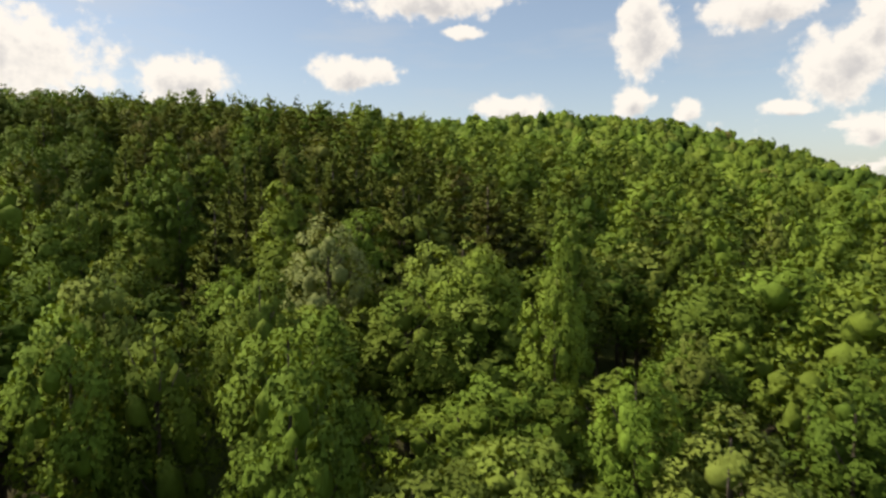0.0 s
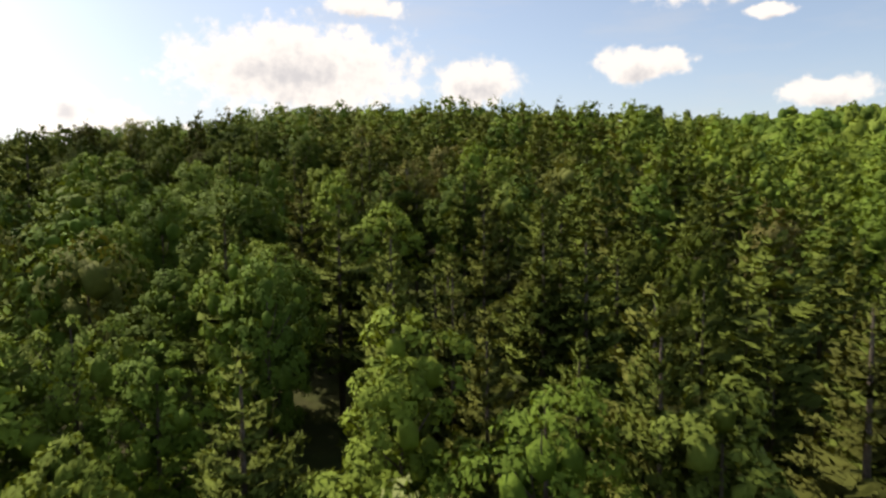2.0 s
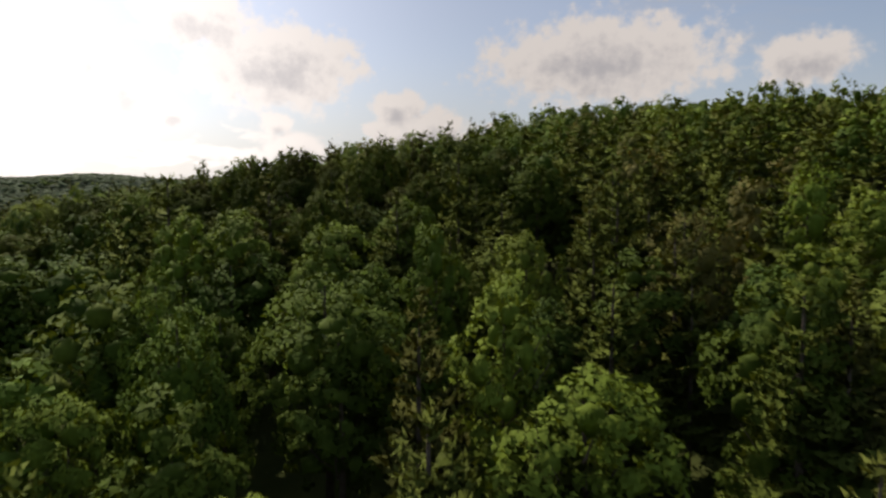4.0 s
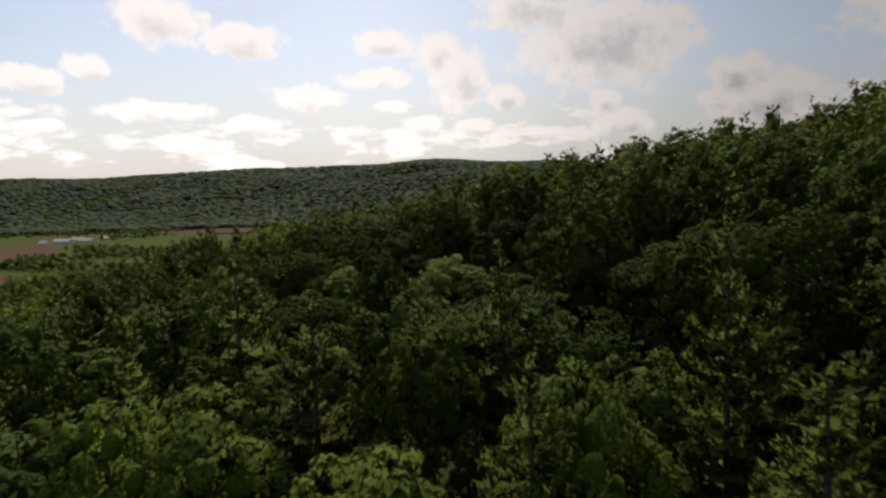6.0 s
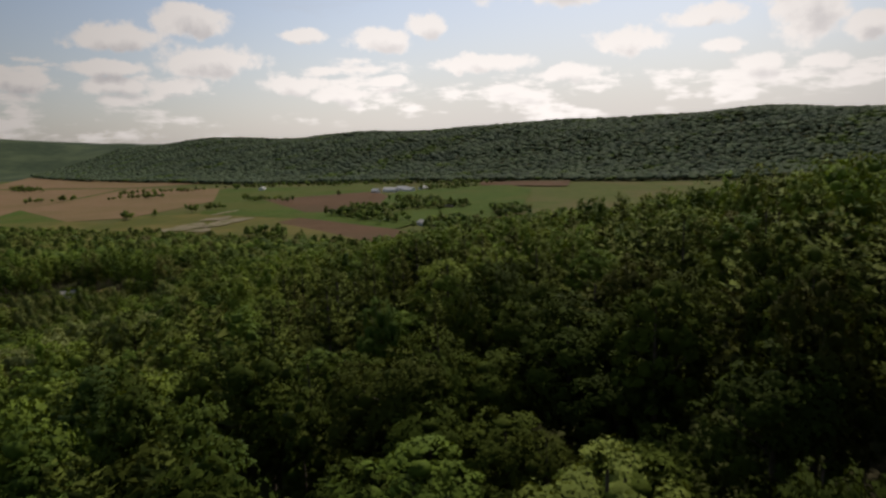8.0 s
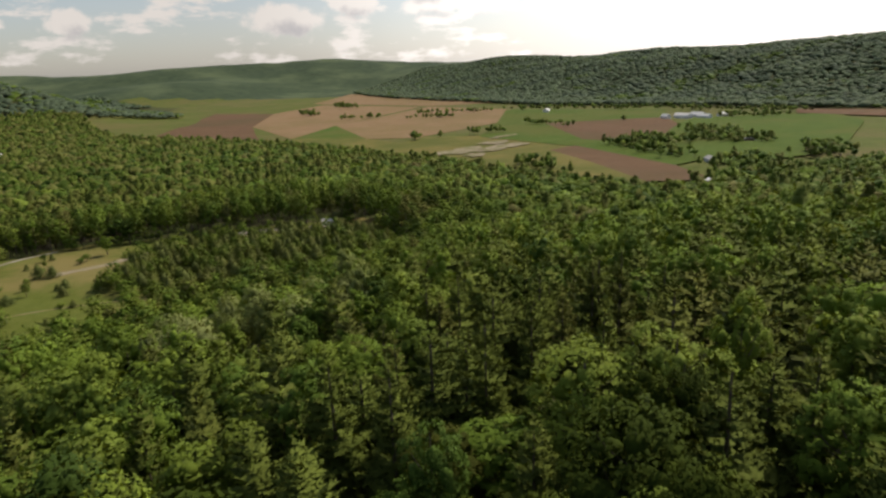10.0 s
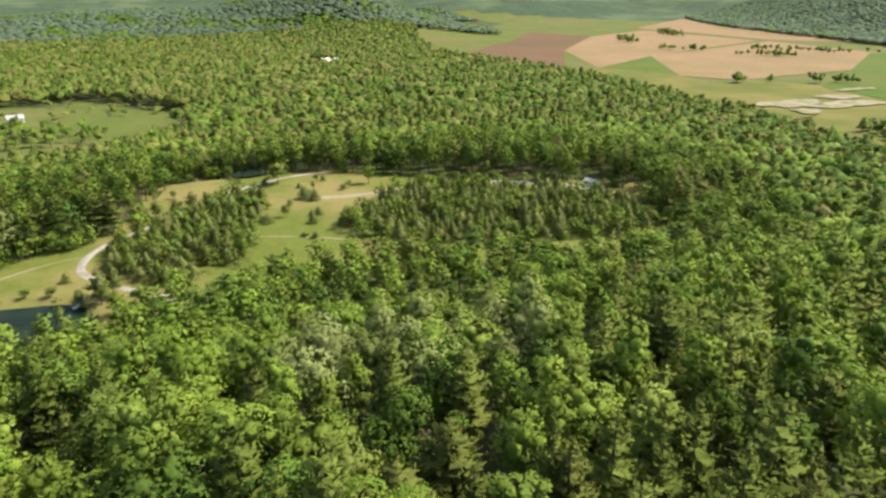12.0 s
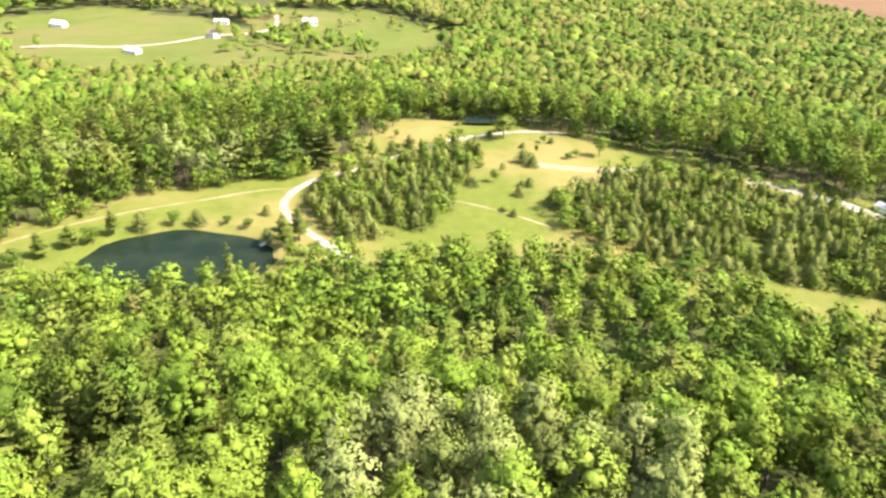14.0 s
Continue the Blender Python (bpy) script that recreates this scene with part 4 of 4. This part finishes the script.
def plant_distance():
    """Woods beyond: the lower slopes, the ridge across the valley, the far hills."""
    rng = np.random.RandomState(9)
    x1, y1 = lattice(-1000, 420, -1250, -330, 9.0, 12)
    keep = wooded(x1, y1) & (np.abs(x1 + 250) < 760)
    x1, y1 = x1[keep], y1[keep]
    x2, y2 = lattice(-860, -560, -330, 420, 8.0, 13)
    keep = wooded(x2, y2)
    x2, y2 = x2[keep], y2[keep]
    x3, y3 = lattice(-2500, -1250, -1900, 900, 12.5, 14)
    r = ridge_in(x3, y3)
    keep = (r > -10) & (r < 760)
    x3, y3 = x3[keep], y3[keep]
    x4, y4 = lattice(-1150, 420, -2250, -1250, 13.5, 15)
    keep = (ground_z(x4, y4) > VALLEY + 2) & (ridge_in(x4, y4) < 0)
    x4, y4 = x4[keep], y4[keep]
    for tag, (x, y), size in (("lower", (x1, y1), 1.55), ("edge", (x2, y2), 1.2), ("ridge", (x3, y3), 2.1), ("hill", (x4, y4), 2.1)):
        n = len(x)
        kind = choose_kind(x, y, rng)
        kind[kind == 4] = 1
        kind = np.where((kind == 5) & (rng.uniform(size=n) < 0.45), 2, kind)
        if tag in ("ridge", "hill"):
            # the hill gets the dark kinds to imitate a cloud's shadow
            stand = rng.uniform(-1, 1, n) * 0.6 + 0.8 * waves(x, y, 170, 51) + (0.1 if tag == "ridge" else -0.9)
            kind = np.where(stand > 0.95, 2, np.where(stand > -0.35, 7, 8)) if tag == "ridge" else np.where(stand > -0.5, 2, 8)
        z = ground_z(x, y)
        scale = size * rng.uniform(0.7, 1.3, n)
        height = (0.8 if tag in ("ridge", "hill") else 1.0) * rng.uniform(0.8, 1.15, n)
        thin, low = inside(x, y, SCRUB), inside(x, y, LOW_WOODS)
        scale, height = scale * np.where(thin, 0.6, np.where(low, 0.8, 1)), height * np.where(thin, 0.42, np.where(low, 0.55, 1))
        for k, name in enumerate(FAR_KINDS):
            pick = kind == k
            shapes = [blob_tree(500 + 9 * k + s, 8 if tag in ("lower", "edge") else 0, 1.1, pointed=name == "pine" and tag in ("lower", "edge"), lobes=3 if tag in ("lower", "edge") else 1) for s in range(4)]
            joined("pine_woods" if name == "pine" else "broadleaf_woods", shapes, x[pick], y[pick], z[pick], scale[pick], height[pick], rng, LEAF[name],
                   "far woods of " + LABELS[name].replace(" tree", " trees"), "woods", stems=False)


plant_woods()
plant_distance()


def plant_clearing():
    """Young conifers in blocks, shrubs and single trees on the clearing."""
    rng = np.random.RandomState(31)
    shapes = [cone_tree(600 + s, 190, 0.40, wide=(2.2, 2.9, 2.5, 3.1)[s]) for s in range(4)]
    x, y = lattice(-304, -110, -170, -62, 3.4, 16, 0.42)
    keep = inside(x, y, YOUNG_PINES_A) | inside(x, y, YOUNG_PINES_B)
    thin = rng.uniform(size=len(x)) < 0.84 + 0.2 * waves(x, y, 18, 41)
    x, y = x[keep & thin], y[keep & thin]
    n = len(x)
    which = rng.uniform(size=n) + 0.25 * waves(x, y, 25, 43)
    low = [broadleaf(620 + s, 130, 0.5, lobes=4, clumps=20) for s in range(3)]
    for name, m, shape, squat in (("spruce", which < 0.5, shapes, 1.0), ("pine", (which >= 0.5) & (which < 0.8), shapes, 1.05), ("mid", which >= 0.8, low, 0.42)):
        k = int(m.sum())
        joined("young_conifer_block" if squat >= 1 else "saplings", shape, x[m], y[m], ground_z(x[m], y[m]), rng.uniform(0.8, 1.45, k) * (1 if squat >= 1 else 0.7),
               rng.uniform(0.6, 1.25, k) * squat, rng, LEAF[name], "block of young green conifers and saplings in dry grass", "young trees", stems=False)
    bx, by = [], []
    for k, ((ax, ay), (ex, ey)) in enumerate(zip(CLEARING, CLEARING[1:] + CLEARING[:1])):
        count = int(math.hypot(ex - ax, ey - ay) / (2.2 if k < 5 or k > 13 else 6.0))
        t = rng.uniform(0, 1, count)
        bx.extend(ax + (ex - ax) * t + rng.normal(size=count) * 1.6)
        by.extend(ay + (ey - ay) * t + rng.normal(size=count) * 1.6)
    bx, by = np.array(bx), np.array(by)
    keep = np.hypot((bx + 94) / 24, (by + 73) / 17) > 1.08
    bx, by = bx[keep], by[keep]
    for half, name in enumerate(("mid", "fresh", "deep")):
        m = np.arange(len(bx)) % 3 == half
        shapes = [broadleaf(660 + 5 * half + s, 150, 0.5, lobes=4, clumps=24) for s in range(3)]
        joined("edge_shrubs", shapes, bx[m], by[m], ground_z(bx[m], by[m]) - 1.5, rng.uniform(0.5, 1.0, m.sum()), rng.uniform(0.3, 0.62, m.sum()), rng, LEAF[name],
               "green shrubs and saplings fringing the clearing", "shrubs")
    crown = {name: [tree_mesh("crown", shape(700 + s, 800, 0.36), LEAF[name]) for s in range(2)]
             for name, shape in (("mid", broadleaf), ("fresh", broadleaf), ("pine", white_pine))}
    crown["spruce"] = [tree_mesh("crown", cone_tree(720 + s, 500, 0.3), LEAF["spruce"]) for s in range(2)]
    crown["deep"] = [tree_mesh("crown", broadleaf(730, 800, 0.36), LEAF["deep"])]
    stem = tree_mesh("trunk", trunk_shape(740, 14.0, 0.2, 4, 6), BARK)
    single = [  # x, y, kind, width, height
        (-181, -175, "fresh", 1.25, 0.62), (-215, -160, "fresh", 0.8, 0.5), (-138, -184, "mid", 1.1, 0.62), (-128, -126, "fresh", 1.0, 0.62),
        (-118, -81, "pine", 0.85, 0.62), (-121, -85, "pine", 0.8, 0.6), (-113, -84, "spruce", 1.1, 0.6), (-92, -92, "spruce", 1.2, 0.75),
        (-86, -91, "deep", 0.55, 0.26), (-79, -87, "spruce", 1.3, 0.85), (-73, -84, "pine", 0.6, 0.42), (-66, -76, "pine", 0.8, 0.4),
        (-62, -70, "pine", 0.7, 0.42), (-59, -64, "deep", 0.7, 0.3), (-70, -79, "deep", 0.7, 0.28), (-100, -93, "deep", 0.4, 0.16),
        (-106, -91, "deep", 0.45, 0.18), (-186, -150, "spruce", 1.4, 0.8), (-189, -146, "spruce", 1.2, 0.7), (-196, -172, "deep", 0.4, 0.2),
        (-199, -172, "spruce", 0.7, 0.4), (-168, -127, "spruce", 1.3, 0.5), (-206, -158, "deep", 0.5, 0.2), (-203, -156, "mid", 0.45, 0.16),
        (-134, -146, "pine", 0.8, 0.5), (-140, -151, "spruce", 1.2, 0.9), (-146, -154, "pine", 0.8, 0.45), (-131, -141, "spruce", 1.2, 0.9),
        (-123, -119, "pine", 0.7, 0.45), (-109, -99, "spruce", 0.8, 0.5), (-127, -77, "deep", 0.5, 0.3), (-122, -73, "mid", 0.7, 0.4),
        (-175, -131, "mid", 0.5, 0.3), (-182, -120, "spruce", 1.0, 0.55), (-178, -138, "fresh", 0.35, 0.3), (-148, -196, "deep", 0.5, 0.25),
        (-156, -206, "mid", 0.6, 0.4), (-165, -204, "deep", 0.6, 0.35), (-186, -128, "spruce", 0.9, 0.5), (-163, -136, "spruce", 0.8, 0.4),
    ]
    for k in range(28):
        x, y = rng.uniform(-232, -128), rng.uniform(-205, -100)
        if inside(x, y, CLEARING) and not inside(x, y, YOUNG_PINES_A) and not inside(x, y, YOUNG_PINES_B):
            single.append((x, y, ("deep", "mid", "spruce")[k % 3], rng.uniform(0.25, 0.5) if k % 3 < 2 else rng.uniform(0.5, 0.9), rng.uniform(0.1, 0.24) if k % 3 < 2 else rng.uniform(0.25, 0.5)))
    for x, y, name, wide, high in single:
        base = new("shrub" if high < 0.35 else "pine_tree" if name in ("pine", "spruce") else "broadleaf_tree")
        base.location, base.rotation_euler[2], base.scale = (x, y, float(ground_z(x, y))), rng.uniform(0, 6.28), (wide, wide, high)
        if name == "spruce":
            base.scale = (wide, wide, high * 1.1)
        for child, mesh in (("trunk", stem), ("crown", crown[name][rng.randint(len(crown[name]))])):
            ob = new(child, mesh)
            ob.parent = base
            if name == "spruce" and child == "trunk":
                ob.scale = (0.6, 0.6, 0.45)
        kind = {"fresh": "bright green single tree on the open grass", "mid": "green broadleaf tree at the clearing's edge",
                "deep": "low dark green shrub on the grass", "pine": "dark pine beside the pond", "spruce": "young conifer on the dry grass"}[name]
        tagged(base, kind, "shrub" if high < 0.35 else "tree", "trees in the clearing")


plant_clearing()


def plant_valley():
    """Hedges, clumps and the strip of wood among the fields."""
    rng = np.random.RandomState(33)
    xs, ys = [], []

    def belt(ax, ay, bx, by, wide, count):
        t = rng.uniform(0, 1, count)
        xs.extend(ax + (bx - ax) * t + rng.normal(size=count) * wide)
        ys.extend(ay + (by - ay) * t + rng.normal(size=count) * wide)

    belt(-775, -200, -700, -95, 7, 60)
    belt(-840, -200, -775, -150, 9, 40)
    belt(-930, -160, -830, -75, 14, 110)
    belt(-780, -190, -850, -110, 10, 60)
    belt(-735, -452, -728, -446, 5, 9)
    belt(-775, -440, -770, -438, 2, 3)
    belt(-810, -420, -850, -390, 4, 14)
    belt(-960, -420, -930, -330, 4, 18)
    belt(-1040, -308, -1040, -308, 1.0, 2)
    belt(-1130, -190, -1160, -120, 10, 30)
    belt(-1000, -700, -1060, -640, 5, 22)
    belt(-1100, -760, -1180, -640, 5, 30)
    belt(-960, -830, -1010, -770, 6, 18)
    belt(-1020, -980, -1090, -1080, 10, 40)
    belt(-1230, -1080, -1340, -1250, 12, 60)
    belt(-620, -230, -575, -150, 5, 26)
    belt(-700, -50, -640, -20, 12, 60)
    belt(-820, -10, -740, 10, 10, 50)
    belt(-1240, -640, -1290, -300, 12, 90)
    belt(-1270, -300, -1240, -100, 10, 60)
    belt(120, -560, -20, -530, 8, 60)
    belt(-20, -440, -90, -400, 14, 60)
    belt(200, -420, 110, -330, 12, 50)
    x, y = np.array(xs), np.array(ys)
    n = len(x)
    kind = rng.choice([1, 2, 5, 3], n, p=[0.35, 0.25, 0.3, 0.1])
    for k, name in enumerate(KINDS):
        m = kind == k
        shapes = [blob_tree(800 + 9 * k + s, 10, 1.2, pointed=name == "pine") for s in range(3)]
        joined("field_trees", shapes, x[m], y[m], ground_z(x[m], y[m]), rng.uniform(0.7, 1.3, m.sum()), rng.uniform(0.5, 0.95, m.sum()), rng, LEAF[name],
               "hedgerow and clump trees among the valley fields", "trees")


plant_valley()


# ---- buildings ----
def box(bm, x0, x1, y0, y1, z0, z1):
    v = [bm.verts.new(p) for p in ((x0, y0, z0), (x1, y0, z0), (x1, y1, z0), (x0, y1, z0), (x0, y0, z1), (x1, y0, z1), (x1, y1, z1), (x0, y1, z1))]
    for f in ((0, 3, 2, 1), (4, 5, 6, 7), (0, 1, 5, 4), (1, 2, 6, 5), (2, 3, 7, 6), (3, 0, 4, 7)):
        bm.faces.new([v[k] for k in f])


def building(name, x, y, turn, long, wide, eaves, rise, walls, roof, label, category="house", z=None, windows=4, chimney=False):
    """A gabled building: walls, overhanging roof slabs, door, windows with panes."""
    base = new(name)
    base.location, base.rotation_euler[2] = (x, y, float(ground_z(x, y)) - 0.2 if z is None else z), radians(turn)
    tagged(base, label, category, "buildings in the valley")
    bm = bmesh.new()
    l, w = long / 2, wide / 2
    lower = [bm.verts.new(p) for p in ((-l, -w, -1), (l, -w, -1), (l, w, -1), (-l, w, -1))]
    upper = [bm.verts.new(p) for p in ((-l, -w, eaves), (l, -w, eaves), (l, w, eaves), (-l, w, eaves))]
    ridge = [bm.verts.new((-l, 0, eaves + rise)), bm.verts.new((l, 0, eaves + rise))]
    bm.faces.new((lower[0], lower[1], upper[1], upper[0]))
    bm.faces.new((lower[2], lower[3], upper[3], upper[2]))
    bm.faces.new((lower[1], lower[2], upper[2], ridge[1], upper[1]))
    bm.faces.new((lower[3], lower[0], upper[0], ridge[0], upper[3]))
    part("wall", bm, walls, base)
    for s in (-1, 1):
        bm = bmesh.new()
        o, t = 0.5, 0.25
        drop = rise / w * o
        pts = [(-l - o, s * (w + o), eaves - drop), (l + o, s * (w + o), eaves - drop), (l + o, 0, eaves + rise), (-l - o, 0, eaves + rise)]
        low = [bm.verts.new((a, b, c + 0.03)) for a, b, c in pts]
        high = [bm.verts.new((a, b, c + 0.03 + t)) for a, b, c in pts]
        bm.faces.new(low)
        bm.faces.new(high[::-1])
        for k in range(4):
            bm.faces.new((low[k], high[k], high[(k + 1) % 4], low[(k + 1) % 4]))
        bmesh.ops.recalc_face_normals(bm, faces=bm.faces)
        part("roof", bm, roof, base)
    for s in (-1, 1):
        for k in range(windows):
            at = -l + long * (k + 0.5) / windows
            bm = bmesh.new()
            box(bm, at - 0.6, at + 0.6, s * w - 0.06, s * w + 0.06, 1.0, 2.2)
            window = part("window", bm, WHITE, base)
            bm = bmesh.new()
            for x0, x1 in ((at - 0.5, at - 0.04), (at + 0.04, at + 0.5)):
                box(bm, x0, x1, s * w - 0.075, s * w + 0.075, 1.1, 2.1)
            part("pane", bm, DARK_GLASS, window)
    bm = bmesh.new()
    box(bm, l - 0.05, l + 0.06, -0.6, 0.6, -0.2, 2.1)
    part("door", bm, BROWN, base)
    if chimney:
        bm = bmesh.new()
        box(bm, -0.4, 0.4, -0.4, 0.4, eaves, eaves + rise + 1.0)
        part("chimney", bm, BROWN, base)
    return base


for dx, dy, turn, long, wide in ((0, 0, 70, 26, 10), (-24, 14, 70, 22, 9), (8, 34, 70, 20, 9), (-30, 48, 160, 16, 8), (22, -18, 70, 12, 8)):
    building("barn", -1112 + dx, -246 + dy, turn, long, wide, 4.5, 3, WHITE, PALE_ROOF, "long white farm building with a pale roof", "barn", windows=6)
building("barn", -1193, -527, 20, 20, 10, 4, 3, WHITE, PALE_ROOF, "small white barn at the field's edge", "barn")
building("barn", -548, -29, 25, 15, 10, 5.5, 3, BROWN, PALE_ROOF, "barn with a pale metal roof among trees", "barn")
building("house", -516, -36, 60, 13, 8, 3.4, 2.6, BROWN, GREY_ROOF, "low house with a grey roof among trees", chimney=True)
building("house", -500, -50, 60, 9, 7, 3, 2.2, WHITE, GREY_ROOF, "low house with a grey roof among trees")
building("shed", -851, -84, 15, 24, 9, 3, 2, BROWN, GREY_ROOF, "long grey field shed", "shed")
building("shed", -690, -72, 40, 14, 8, 3, 2, WHITE, GREY_ROOF, "pale shed beside the wood", "shed")
building("house", -366, -815, 30, 22, 12, 6, 4, WHITE, PALE_ROOF, "white house with a pale roof by the woods", chimney=True)
building("house", -392, -838, 30, 16, 10, 5, 3, WHITE, PALE_ROOF, "white outbuilding by the woods")
building("house", -45, -501, 15, 11, 7, 3.4, 2.4, WHITE, GREY_ROOF, "white house with a grey roof below the hill", chimney=True)
building("barn", 136, -451, -15, 11, 5.5, 3, 2.0, WHITE, PALE_ROOF, "white farm building on a pasture", "barn")
building("barn", 48, -375, -25, 10, 5, 2.6, 1.8, WHITE, PALE_ROOF, "low white barn beside the lane", "barn")
building("barn", 26, -494, 10, 11, 4.5, 2.6, 1.6, WHITE, GREY_ROOF, "long white shed on a pasture", "barn")
building("house", 12, -430, -35, 8, 6, 3, 2.2, WHITE, BROWN, "small house beside the lane")


building("shed", -298, -121, 115, 5.6, 3.6, 1.8, 0.9, WHITE, GREY_ROOF, "white shed with a grey roof on the gravel yard", "shed", windows=3)


def pond_slide(x, y, turn):
    """A white chute that curves down into the pond, with its ladder."""
    base = new("pond_slide")
    base.location, base.rotation_euler[2] = (x, y, POND - 0.3), radians(turn)
    tagged(base, "white curved slide at the edge of the pond", "slide")
    bm = bmesh.new()
    rows = []
    for k in range(13):
        t = k / 12
        px, pz = -1.6 + 3.0 * t, 2.3 * (1 - t) ** 1.6 + 0.35
        rows.append([bm.verts.new((px, 0.25 * math.sin(3 * t) + s, pz + h)) for s, h in ((-0.42, 0.3), (-0.36, 0.02), (0.0, -0.04), (0.36, 0.02), (0.42, 0.3), (0.47, 0.3), (0.40, -0.05), (0.0, -0.12), (-0.40, -0.05), (-0.47, 0.3))])
    for a, b in zip(rows, rows[1:]):
        for k in range(10):
            bm.faces.new((a[k], b[k], b[(k + 1) % 10], a[(k + 1) % 10]))
    part("chute", bm, WHITE, base)
    for s in (-0.4, 0.4):
        bm = bmesh.new()
        box(bm, -1.85, -1.77, s - 0.04, s + 0.04, -0.6, 3.3)
        part("ladder_rail", bm, PALE_ROOF, base)
    for k in range(6):
        bm = bmesh.new()
        box(bm, -1.84, -1.78, -0.36, 0.36, 0.4 * k + 0.2, 0.4 * k + 0.26)
        part("rung", bm, PALE_ROOF, base)
    bm = bmesh.new()
    box(bm, -0.1, 0.0, -0.04, 0.04, -0.6, 1.0)
    part("post", bm, PALE_ROOF, base)


pond_slide(-112.5, -83, 35)
